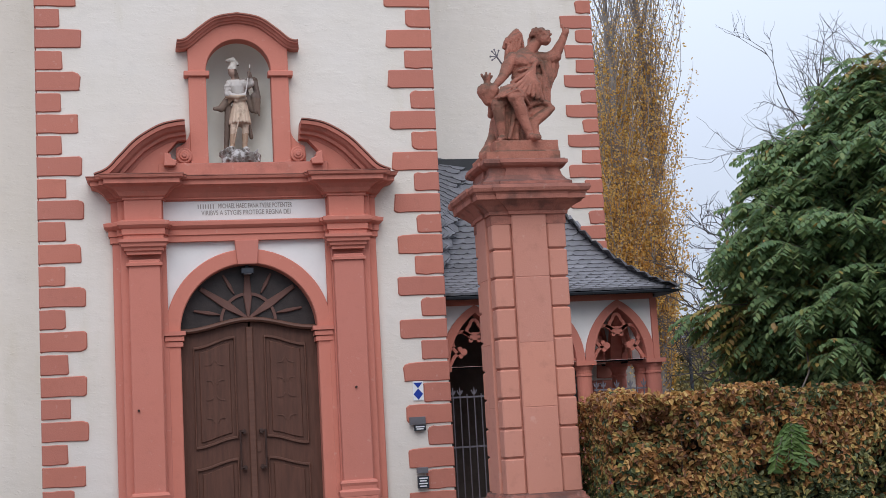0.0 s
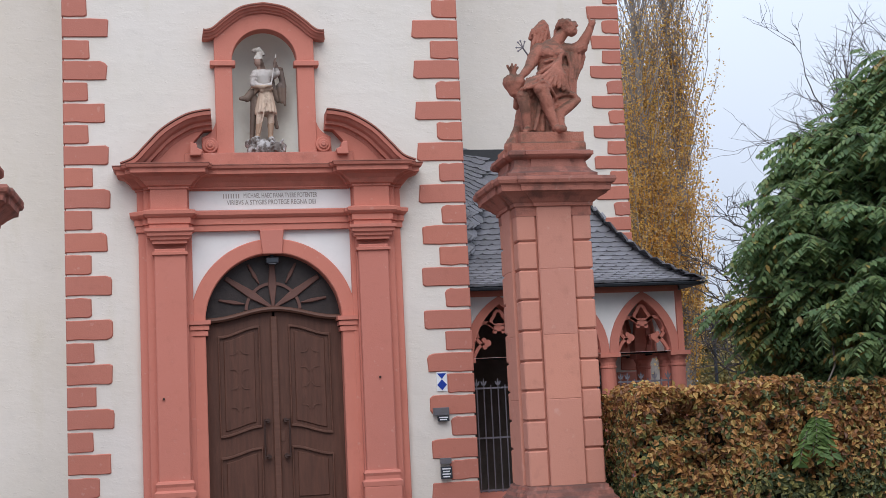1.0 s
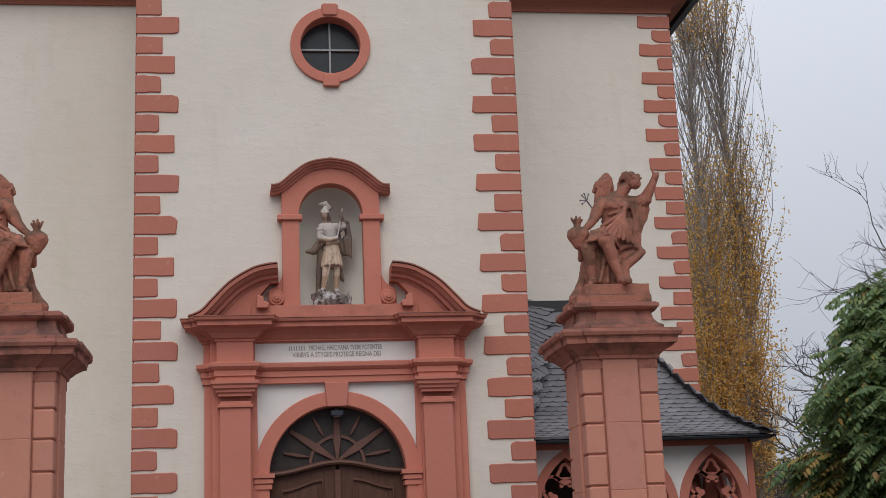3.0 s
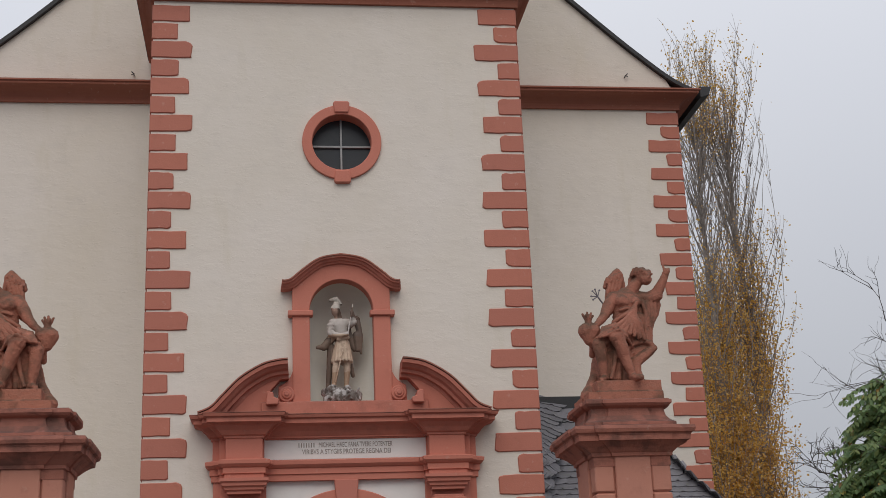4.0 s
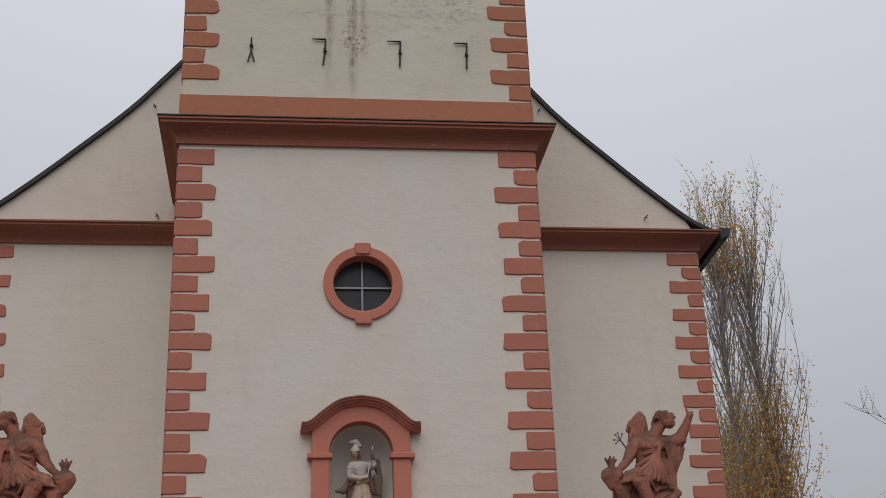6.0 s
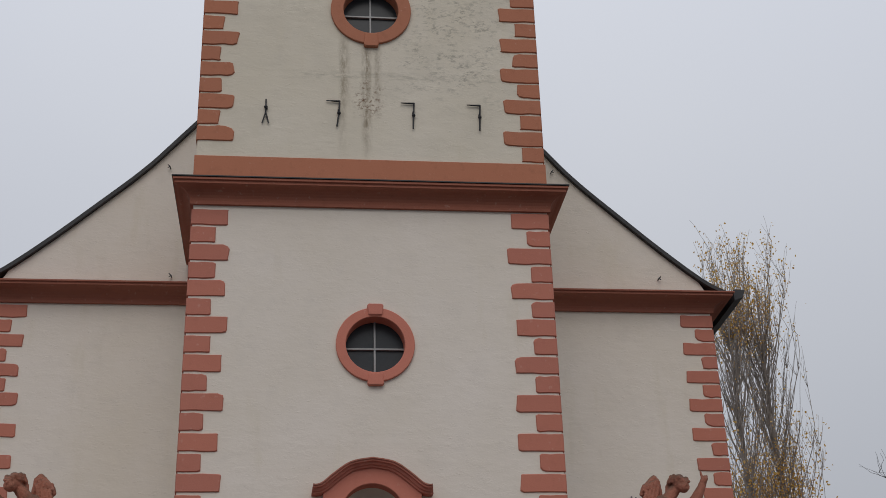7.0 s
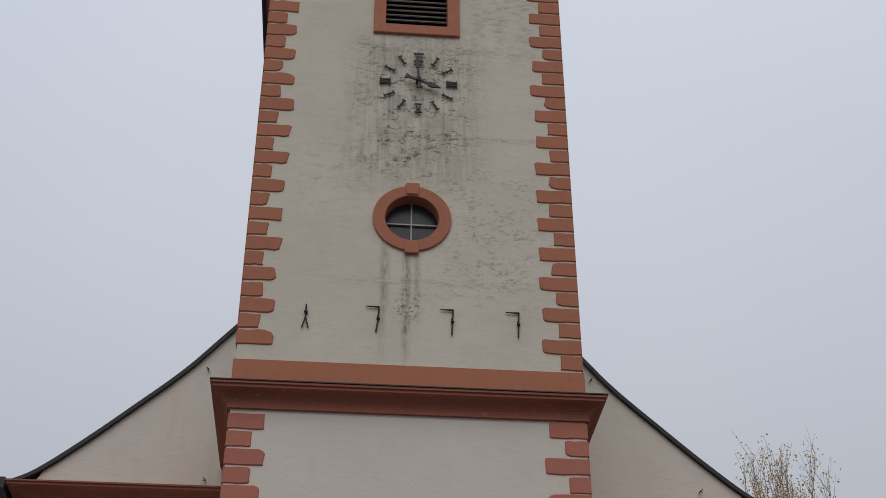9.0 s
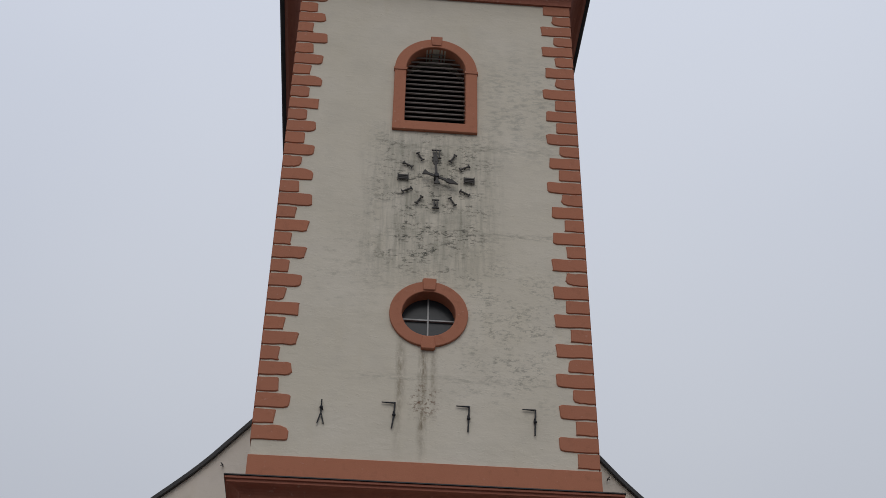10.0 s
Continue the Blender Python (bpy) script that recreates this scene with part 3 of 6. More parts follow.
for i in range(18):
    z = 19.02 + i * 0.122
    half = 0.57
    bm = box(0.02 - half, 0.02 + half, -0.09, 0.09, -0.011, 0.011)
    bmesh.ops.transform(bm, matrix=pose(0, 0.2, z + 0.05, 52, 0, 0), verts=bm.verts)
    part("louvre_slat", bm, LOUVRE, belfry)
# added dark sheet that stands for the shade behind the slats
part("belfry_shade_sheet", box(-0.9, 0.94, 0.5, 0.55, 18.6, 22.3), DARK, belfry)

# ---- tower clock ----
clock = thing("tower_clock", "tower clock of dark iron numerals fixed on the plaster", "clock", at=(0.065, 0.03, 17.63))
for i in range(12):
    a = math.radians(90 - 30 * i)
    w = {0: 0.085, 3: 0.07, 6: 0.06, 9: 0.07}.get(i, 0.028)
    bm = bmesh.new()
    bars = 3 if i in (0, 3, 9) else 2 if i == 6 else 1
    for k in range(bars):
        off = (k - (bars - 1) / 2) * (w * 1.3 / max(bars, 1)) * 1.3
        box(off - 0.010, off + 0.010, -0.05, -0.02, -0.09, 0.09, bm)
    for s in (-1, 1):
        box(-w * 0.9 - 0.010, w * 0.9 + 0.010, -0.05, -0.02, s * 0.09 - 0.008, s * 0.09 + 0.008, bm)
    box(-0.01, 0.01, -0.03, 0.02, -0.01, 0.01, bm)
    bmesh.ops.transform(bm, matrix=Matrix.Translation((0.59 * math.cos(a), 0, 0.59 * math.sin(a))) @ Matrix.Rotation(-(a - math.pi / 2), 4, "Y"), verts=bm.verts)
    part("numeral", bm, DIAL, clock)


def pointer(name, angle, length, tail, wide, y):
    bm = box(-wide / 2, wide / 2, y - 0.012, y + 0.012, -tail, length * 0.72)
    plate([(-wide * 1.5, length * 0.62), (wide * 1.5, length * 0.62), (wide * 0.7, length * 0.78), (0, length), (-wide * 0.7, length * 0.78)], [], y - 0.014, y + 0.014, bm)
    plate(circle(0, length * 0.55, wide * 1.1, n=12), [circle(0, length * 0.55, wide * 0.5, n=12)], y - 0.016, y + 0.016, bm)
    plate([(-wide * 1.4, -tail - 0.05), (wide * 1.4, -tail - 0.05), (wide * 0.5, -tail + 0.03), (-wide * 0.5, -tail + 0.03)], [], y - 0.013, y + 0.013, bm)
    bmesh.ops.transform(bm, matrix=Matrix.Rotation(math.radians(angle), 4, "Y"), verts=bm.verts)
    part(name, bm, DIAL, clock)


pointer("minute_pointer", -4, 0.54, 0.14, 0.04, -0.13)
pointer("hour_pointer", 112, 0.42, 0.20, 0.045, -0.10)
part("hub", rod((0, -0.16, 0), (0, 0.02, 0), 0.045), IRON, clock)

# ---- the year in iron wall anchors: 1 7 7 7 ----
for k, x in enumerate((-1.645, -0.545, 0.62, 1.665)):
    z = 12.72
    bm = bmesh.new()
    if k == 0:
        rod((0, 0, 0.21), (0, 0, -0.02), 0.013, bm, n=6)
        rod((0, 0, -0.02), (-0.05, 0, -0.22), 0.011, bm, n=6)
        rod((0, 0, -0.02), (0.05, 0, -0.22), 0.011, bm, n=6)
        bmesh.ops.create_uvsphere(bm, u_segments=8, v_segments=6, radius=0.03, matrix=Matrix.Translation((0, 0, 0.07)))
    else:
        rod((-0.17, 0, 0.22), (0.04, 0, 0.215), 0.009, bm, r2=0.018, n=6)
        rod((0.04, 0, 0.225), (0.03, 0, 0.0), 0.013, bm, n=6)
        rod((0.03, 0, 0.0), (0.0 if k == 1 else 0.02, 0, -0.24), 0.013, bm, n=6)
        bmesh.ops.create_uvsphere(bm, u_segments=8, v_segments=6, radius=0.03, matrix=Matrix.Translation((0.03, 0, 0.0)))
    rod((0.02, -0.02, 0.05), (0.02, 0.06, 0.05), 0.012, bm, n=6)
    ob = finish("wall_anchor", bm, IRON)
    ob.location = (x, 0.0, z)
    tagged(ob, "wrought iron wall anchor shaped as the numeral " + ("one" if k == 0 else "seven"), "wall anchor", "year numerals on the tower")

for x, z, s in ((3.36, 13.30, 1), (5.12, 11.24, 1), (-3.34, 13.20, -1), (-3.20, 11.13, -1)):
    bm = rod((0, 0.05, 0), (0, -0.10, 0.0), 0.014, n=6)
    rod((0, -0.10, 0), (s * 0.05, -0.10, 0.05), 0.012, bm, n=6)
    rod((0, -0.10, 0), (s * 0.05, -0.10, -0.03), 0.012, bm, n=6)
    ob = finish("wall_hook", bm, IRON)
    ob.location, ob.scale = (x, NAVE_Y, z), (0.75, 0.75, 0.75)
    tagged(ob, "small iron hook in the plaster of the gable", "hook", "hooks on the gable")


# ---- portal ----
portal = thing("church_portal", "red sandstone baroque portal with pilasters and a broken pediment", "portal")
part("door_surround", plate(arched(0, 1.095, 0.0, SPRING, 1.095, 40), [arched(0, DOOR_HALF + 0.02, 0.02, SPRING, DOOR_HALF + 0.02, 40)], -0.09, 0.17), RED, portal, bevel=0.012)
part("keystone", plate([(-0.13, 3.715), (0.13, 3.715), (0.16, 4.04), (-0.16, 4.04)], [], -0.13, 0.1), RED, portal, "plain red keystone", bevel=0.008)
part("spandrel", plate([(-1.12, 2.3), (-1.08, 2.3)] + arched(0, 1.08, 0, SPRING, 1.08, 40)[:1:-1] + [(1.08, 2.3), (1.12, 2.3), (1.12, 4.05), (-1.12, 4.05)], [], -0.03, 0.02), WHITE, portal, "white limewashed spandrel")
for s in (-1, 1):
    x = s * 0.985
    for z0, z1, o in ((2.66, 2.72, 0.02), (2.735, 2.79, 0.035), (2.805, 2.86, 0.055)):
        part("impost_band", box(x - 0.095 - o, x + 0.095 + o * 0.6, -0.09 - o, 0.25, z0, z1) if s > 0 else box(x - 0.095 - o * 0.6, x + 0.095 + o, -0.09 - o, 0.25, z0, z1), RED, portal)
    # three layers of pilaster, one before the other
    c = s * 1.335
    inner, outer = s * 1.05, s * 1.74
    a, b = sorted((inner, outer))
    part("back_pilaster", box(a, b, -0.10, 0.02, 0.0, 4.05), RED, portal, bevel=0.01)
    a, b = sorted((s * 1.115, s * 1.64))
    part("middle_pilaster", box(a, b, -0.17, -0.09, 0.0, 4.05), RED, portal, bevel=0.01)
    part("pilaster_shaft", box(c - 0.2, c + 0.2, -0.27, -0.16, 0.70, 3.8), RED, portal, bevel=0.01)
    part("pilaster_pedestal", box(c - 0.25, c + 0.25, -0.33, -0.16, 0.0, 0.60), RED, portal, bevel=0.012)
    plan = [(c - 0.2, -0.16), (c - 0.2, -0.27), (c + 0.2, -0.27), (c + 0.2, -0.16)]
    part("pilaster_base", molding(plan, [(0, 0.6), (0.06, 0.6), (0.065, 0.66), (0.03, 0.69), (0.03, 0.73), (0.045, 0.77), (0.03, 0.80), (0, 0.81)]), RED, portal, "moulded pilaster base")
    part("necking", molding(plan, [(0, 3.715), (0.028, 3.72), (0.03, 3.755), (0, 3.765)]), RED, portal)
    part("capital", molding(plan, [(0, 3.86), (0.02, 3.865), (0.02, 3.90), (0.05, 3.915), (0.055, 3.945), (0.085, 3.965), (0.09, 4.0), (0.115, 4.02), (0.115, 4.06), (0, 4.06)]), RED, portal, "moulded pilaster capital")
    part("frieze_block", box(c - 0.24, c + 0.24, -0.30, 0.0, 4.30, 4.62), RED, portal, bevel=0.008)
    a, b = sorted((s * 1.09, s * 1.66))
    part("frieze_block", box(a, b, -0.19, 0.0, 4.30, 4.62), RED, portal, bevel=0.008)
    a, b = sorted((s * 1.075, s * 1.75))
    part("frieze_block", box(a, b, -0.11, 0.0, 4.30, 4.62), RED, portal, bevel=0.008)

steps = []
for x, y in ((1.75, 0.0), (1.75, -0.11), (1.64, -0.11), (1.64, -0.19), (1.575, -0.19), (1.575, -0.30), (1.095, -0.30), (1.095, -0.19), (1.06, -0.19), (1.06, -0.10)):
    steps.append((x, y))
ENT = [(-x, y) for x, y in steps] + [(x, y) for x, y in reversed(steps)]
part("architrave", molding(ENT, [(0, 4.04), (0.015, 4.04), (0.015, 4.12), (0.035, 4.125), (0.035, 4.20), (0.055, 4.21), (0.09, 4.245), (0.095, 4.29), (0, 4.32)]), RED, portal, "moulded red architrave")
part("architrave_core", box(-1.1, 1.1, -0.10, 0.0, 4.04, 4.31), RED, portal)
part("frieze_panel", box(-1.1, 1.1, -0.095, 0.0, 4.31, 4.61), WHITE, portal, "white painted inscription panel")
part("crown_cornice", molding(ENT, [(0, 4.58), (0.02, 4.585), (0.02, 4.61), (0.05, 4.625), (0.09, 4.68), (0.15, 4.735), (0.22, 4.76), (0.24, 4.765), (0.24, 4.82), (0.275, 4.835), (0.29, 4.87), (0, 4.91)]), RED_WORN, portal, "projecting red crown cornice")
part("cornice_core", box(-1.6, 1.6, -0.14, 0.0, 4.6, 4.9), RED, portal)
part("cornice_cover", molding(ENT, [(0, 4.915), (0.295, 4.874), (0.295, 4.884), (0, 4.935)]), CAP_STONE, portal, "weathered upper edge of the cornice")
part("attic_plinth", box(-1.12, 1.12, -0.24, 0.0, 4.9, 5.07), RED_WORN, portal, bevel=0.012)

# curved halves of the broken pediment
for s in (-1, 1):
    arc = bezier([(-1.93, 4.89), (-1.76, 4.965), (-1.60, 5.13), (-1.38, 5.35), (-1.10, 5.52), (-0.90, 5.575), (-0.765, 5.59)], 30)
    prof = [(-0.20, -0.02), (-0.20, -0.20), (-0.155, -0.21), (-0.15, -0.28), (-0.11, -0.29), (-0.09, -0.35), (-0.05, -0.39), (-0.045, -0.43), (0.0, -0.44), (0.012, -0.40), (0.012, -0.02)]
    path = arc if s < 0 else [(-x, z) for x, z in reversed(arc)]
    part("pediment_arc", sweep(path, prof), RED_WORN, portal, "curved moulded pediment half")
    part("pediment_cover", sweep(path, [(0.012, -0.02), (0.012, -0.455), (0.03, -0.455), (0.03, -0.02)]), CAP_STONE, portal, "weathered top of the pediment")
    field = [(-1.80, 4.90), (-0.98, 4.90), (-0.96, 5.04), (-1.04, 5.10), (-0.99, 5.24), (-0.85, 5.40), (-1.10, 5.36), (-1.34, 5.2), (-1.56, 4.98)]
    if s > 0:
        field = [(-x, z) for x, z in reversed(field)]
    part("pediment_field", plate(field, [], -0.19, 0.01), RED, portal)
    blk = [(-1.05, 5.02), (-0.90, 5.02), (-0.88, 5.09), (-0.95, 5.12), (-0.955, 5.18), (-1.04, 5.20)]
    if s > 0:
        blk = [(-x, z) for x, z in reversed(blk)]
    part("pediment_step", plate(blk, [], -0.33, -0.1), RED, portal, bevel=0.01)

# niche with its frame and curved hood
NX = -0.025
hood_low = [(-0.815, 6.705), (-0.76, 6.70), (-0.66, 6.735), (-0.50, 6.87), (-0.28, 7.02), (0.0, 7.075)]
hood = bezier(hood_low, 25)
hood = [(NX + x, z) for x, z in hood] + [(NX - x, z) for x, z in reversed(hood[:-1])]
frame_out = [(NX - 0.67, 5.07), (NX + 0.67, 5.07), (NX + 0.67, 6.66)] + [(x, z - 0.05) for x, z in reversed(hood) if abs(x - NX) < 0.66] + [(NX - 0.67, 6.66)]
part("niche_frame", plate(frame_out, [arched(NX, 0.435, 5.072, 6.355, 0.435, 32)], -0.12, 0.1), RED, portal, "red stone niche frame", bevel=0.008)
part("niche_hood", sweep(hood, [(-0.06, 0.0), (-0.06, -0.15), (-0.035, -0.165), (-0.03, -0.19), (0.0, -0.21), (0.005, -0.245), (0.03, -0.25), (0.03, 0.0)]), RED_WORN, portal, "curved moulded hood")
part("hood_cover", sweep(hood, [(0.03, 0.0), (0.03, -0.27), (0.048, -0.27), (0.048, 0.0)]), CAP_STONE, portal, "weathered hood edge")
for s in (-1, 1):
    c = NX + s * 0.56
    part("niche_impost", box(c - 0.17, c + 0.17, -0.16, 0.0, 6.27, 6.345), RED, portal, bevel=0.01)
    curl = bezier([(0.66, 5.62), (0.68, 5.48), (0.75, 5.37), (0.86, 5.30)], 12)
    wing = [(NX + s * x, z) for x, z in curl] + [(NX + s * 0.87, 5.07), (NX + s * 0.6, 5.07), (NX + s * 0.6, 5.62)]
    part("scroll_wing", plate(wing, [], -0.10, 0.0), RED, portal, bevel=0.006)
    for r, y in ((0.105, -0.15), (0.066, -0.175), (0.035, -0.195)):
        part("volute", rod((NX + s * 0.755, y, 5.19), (NX + s * 0.755, -0.05, 5.19), r, n=20), RED, portal, bevel=0.01)


def niche_shell(r, z0, spring, n=14):
    """A half-round niche that ends in a quarter dome."""
    bm = bmesh.new()
    rows = [[(r * math.cos(math.pi * i / n), 0.1 + r * 0.85 * math.sin(math.pi * i / n), z) for i in range(n + 1)] for z in (z0, spring)]
    for k in range(1, 7):
        t = math.pi / 2 * k / 6
        rows.append([(r * math.cos(t) * math.cos(math.pi * i / n), 0.1 + r * math.cos(t) * 0.85 * math.sin(math.pi * i / n), spring + r * math.sin(t)) for i in range(n + 1)])
    vs = [[bm.verts.new((NX + x, y, z)) for x, y, z in row] for row in rows]
    for a, b in zip(vs, vs[1:]):
        for i in range(n):
            bm.faces.new((a[i], a[i + 1], b[i + 1], b[i]))
    bm.faces.new(vs[0])
    bmesh.ops.remove_doubles(bm, verts=bm.verts, dist=1e-5)
    return bm


part("niche_shell", niche_shell(0.438, 5.068, 6.355), plaster("niche_plaster", (0.70, 0.66, 0.60)), portal, "grey plastered half-round niche", smooth=True)

for x, z in ((-1.455, 1.855), (1.355, 2.02)):
    part("iron_pin", rod((x, -0.30, z), (x, -0.2, z), 0.015), OLD_IRON, portal)

# inscription; the first word cannot be read and stands as bars
for z, words, x0, x1 in ((4.505, "MICHAEL HAEC FANA TVERE POTENTER", -0.36, 0.62), (4.415, "VIRIBVS A STYGIIS PROTEGE REGNA DEI", -0.58, 0.60)):
    cu = bpy.data.curves.new("inscription_line", "FONT")
    cu.body, cu.size, cu.extrude = words, 0.082, 0.002
    cu.align_x, cu.align_y = "LEFT", "CENTER"
    cu.materials.append(INK)
    ob = new("inscription_line", cu)
    ob.parent = portal
    ob.location, ob.rotation_euler = (x0, -0.0985, z), (radians(90), 0, 0)
    bpy.context.view_layer.update()
    ob.scale = ((x1 - x0) / ob.dimensions.x, 1.12, 1)
for i in range(7):
    x = -0.62 + i * 0.033
    part("letter_bar", box(x - 0.006, x + 0.006, -0.0995, -0.09, 4.475, 4.535), INK, portal)

# ---- door ----
door = thing("door_1", "closed two-leaf dark oak church door with a fanlight", "door", kind="structure", at=(0, -0.11, 0))


def bow(x):
    """Height of the curved top of the leaves."""
    return 2.835 + 0.135 * (0.5 + 0.5 * math.cos(math.pi * min(1, abs(x) / 0.85)))


def lifted(x0, x1, low, high, n=10):
    return [(x0 + (x1 - x0) * i / n, low(x0 + (x1 - x0) * i / n)) for i in range(n + 1)] + [(x1 + (x0 - x1) * i / n, high(x1 + (x0 - x1) * i / n)) for i in range(n + 1)]


for s in (-1, 1):
    a, b = sorted((s * 0.015, s * 0.905))
    leaf = part("door_leaf", plate(lifted(a, b, lambda x: 0.02, lambda x: bow(x) - 0.01), [], 0.24, 0.30), OAK, door, "dark oak door leaf")
    pa, pb = sorted((s * 0.19, s * 0.745))
    slope = lambda x: 0.13 * (0.5 + 0.5 * math.cos(math.pi * (abs(x) - 0.19) / 0.55))
    for low, high in ((lambda x: 1.31 + slope(x) * 0.9, lambda x: 2.655 + slope(x)), (lambda x: 0.42, lambda x: 1.06 + slope(x) * 0.9)):
        outer = lifted(pa, pb, low, high)
        inner = lifted(pa + 0.02, pb - 0.02, lambda x: low(x) + 0.035, lambda x: high(x) - 0.035)
        part("panel_frame", plate(outer, [inner], 0.205, 0.26), OAK_TRIM, leaf, "moulded panel frame", bevel=0.006)
        part("panel", plate(lifted(pa + 0.075, pb - 0.075, lambda x: low(x) + 0.08, lambda x: high(x) - 0.08), [], 0.222, 0.26), OAK, leaf, bevel=0.008)
    # thin carved lines on the upper panel
    for z, d in ((2.42, 1), (2.20, -1), (1.96, 1), (1.70, -1)):
        for k in (-1, 1):
            cx = (pa + pb) / 2
            part("carved_line", sweep(bezier([(cx + k * 0.02, z + d * 0.05), (cx + k * 0.05, z), (cx + k * 0.12, z - d * 0.012)] if k > 0 else [(cx + k * 0.12, z - d * 0.012), (cx + k * 0.05, z), (cx + k * 0.02, z + d * 0.05)], 8),
                                      [(-0.006, 0.224), (-0.006, 0.212), (0.006, 0.212), (0.006, 0.224)]), OAK_TRIM, leaf)
    for z in (1.515, 1.045):
        part("handle_rose", rod((s * 0.115, 0.235, z), (s * 0.115, 0.15, z), 0.03, n=12), OLD_IRON, leaf)
        part("handle_neck", rod((s * 0.115, 0.16, z), (s * 0.165, 0.14, z), 0.014), OLD_IRON, leaf)
    part("pull_handle", rod((s * 0.165, 0.14, 1.02), (s * 0.165, 0.14, 1.535), 0.013), OLD_IRON, leaf, "long iron pull handle")
part("cover_strip", box(-0.045, 0.045, 0.20, 0.25, 0.02, 2.9), OAK_TRIM, door, bevel=0.01)
part("lock_plate", box(0.055, 0.105, 0.228, 0.242, 1.24, 1.38), OAK_TRIM, door)
rail_line = [(x, bow(x)) for x in np.linspace(-0.91, 0.91, 25)]
part("transom", sweep([(float(x), float(z)) for x, z in rail_line], [(-0.005, 0.30), (-0.005, 0.15), (0.02, 0.13), (0.045, 0.14), (0.06, 0.17), (0.07, 0.30)]), OAK_TRIM, door, "curved moulded transom")
fan = [(float(x), float(z) + 0.03) for x, z in rail_line] + [(0.915 * math.cos(t), SPRING + 0.915 * math.sin(t)) for t in np.linspace(0.1, math.pi - 0.1, 24)]
part("fanlight_pane", plate(fan, [], 0.27, 0.285), FAN_GLASS, door, "dark rippled glass")
FC = (0.0, 3.01)
for ang in (10, 34, 62, 90, 118, 146, 170):
    t = radians(ang)
    main = ang in (34, 90, 146)
    d = Vector((math.cos(t), math.sin(t)))
    nrm = Vector((-d.y, d.x))
    r0, r1 = (0.02, 0.75 if ang != 90 else 0.67) if main else (0.38, 0.73 if ang in (10, 170) else 0.68)
    w = 0.055 if main else 0.026
    mid = r0 + (r1 - r0) * 0.42
    pts = [d * r0 + nrm * w * 0.3, d * r0 - nrm * w * 0.3, d * mid - nrm * w, d * r1 - nrm * w * 0.55, d * r1 + nrm * w * 0.55, d * mid + nrm * w]
    part("sun_ray", plate([(FC[0] + q.x, FC[1] + q.y) for q in pts], [], 0.225, 0.275), MUNTIN, door, "red-brown wooden ray", bevel=0.008)
half_ring = [(0.36 * math.cos(t), 2.975 + 0.37 * math.sin(t)) for t in np.linspace(math.pi - 0.05, 0.05, 25)]
part("sun_ring", sweep(half_ring, [(-0.02, 0.27), (-0.02, 0.235), (0.02, 0.235), (0.02, 0.27)]), MUNTIN, door)
# added dark sheet that stands for the lobby's shade behind the door
part("lobby_shade_sheet", box(-0.95, 0.95, 0.5, 0.55, 0, 3.8), DARK, door)
lampo = thing("door_light", "small dark floodlight under the top of the door arch", "lamp", at=(0.0, 0.02, 3.64))
part("housing", box(-0.085, 0.085, -0.10, 0.06, -0.045, 0.035), PLATE, lampo, bevel=0.01)
part("bracket", box(-0.02, 0.02, -0.02, 0.02, 0.03, 0.10), PLATE, lampo)
part("diffuser", box(-0.05, 0.05, -0.09, 0.03, -0.052, -0.044), PLATE_GREY, lampo)

# ---- small signs beside the portal ----
shield = thing("heritage_plaque", "small white enamel plaque with blue shield emblem", "sign", at=(2.23, -0.012, 1.93))
part("plate", box(-0.07, 0.07, -0.004, 0.012, -0.13, 0.13), ENAMEL, shield)
part("blue_square", plate([(0, -0.12), (0.066, -0.045), (0, 0.03), (-0.066, -0.045)], [], -0.008, -0.003), BLUE, shield)
part("blue_triangle", plate([(0, 0.035), (0.062, 0.11), (-0.062, 0.11)], [], -0.008, -0.003), BLUE, shield)


def notice(x0, x1, z0, z1, mat, bars, label, y=-0.04):
    o = thing("notice_plate", label, "sign", at=((x0 + x1) / 2, y, (z0 + z1) / 2))
    w, h = (x1 - x0) / 2, (z1 - z0) / 2
    part("plate", box(-w, w, -0.006, 0.05, -h, h), mat, o, bevel=0.002)
    for i in range(bars):
        z = h - (i + 0.8) * 2 * h / (bars + 0.6)
        part("text_bar", box(-w * (0.8 - 0.12 * (i % 2)), w * (0.75 - 0.2 * (i % 2)), -0.009, -0.004, z - 0.008, z + 0.008), ENAMEL if mat is PLATE else PLATE, o)


notice(2.085, 2.30, 1.475, 1.58, PLATE_GREY, 0, "blank grey metal plate beside the portal", -0.075)
notice(2.145, 2.30, 1.395, 1.47, PLATE, 2, "small black sign with two pale lines of text", -0.07)
notice(2.15, 2.30, 0.83, 0.905, PLATE_GREY, 0, "narrow blank grey metal plate beside the portal", -0.075)
notice(2.155, 2.305, 0.63, 0.79, PLATE, 4, "small black sign with several pale lines of text", -0.07)


# ---- carved figures, one mesh each ----
def unit_ball():
    bm = bmesh.new()
    bmesh.ops.create_icosphere(bm, subdivisions=2, radius=1)
    out = [v.co.copy() for v in bm.verts], [tuple(v.index for v in f.verts) for f in bm.faces]
    bm.free()
    return out


BALL_V, BALL_F = unit_ball()


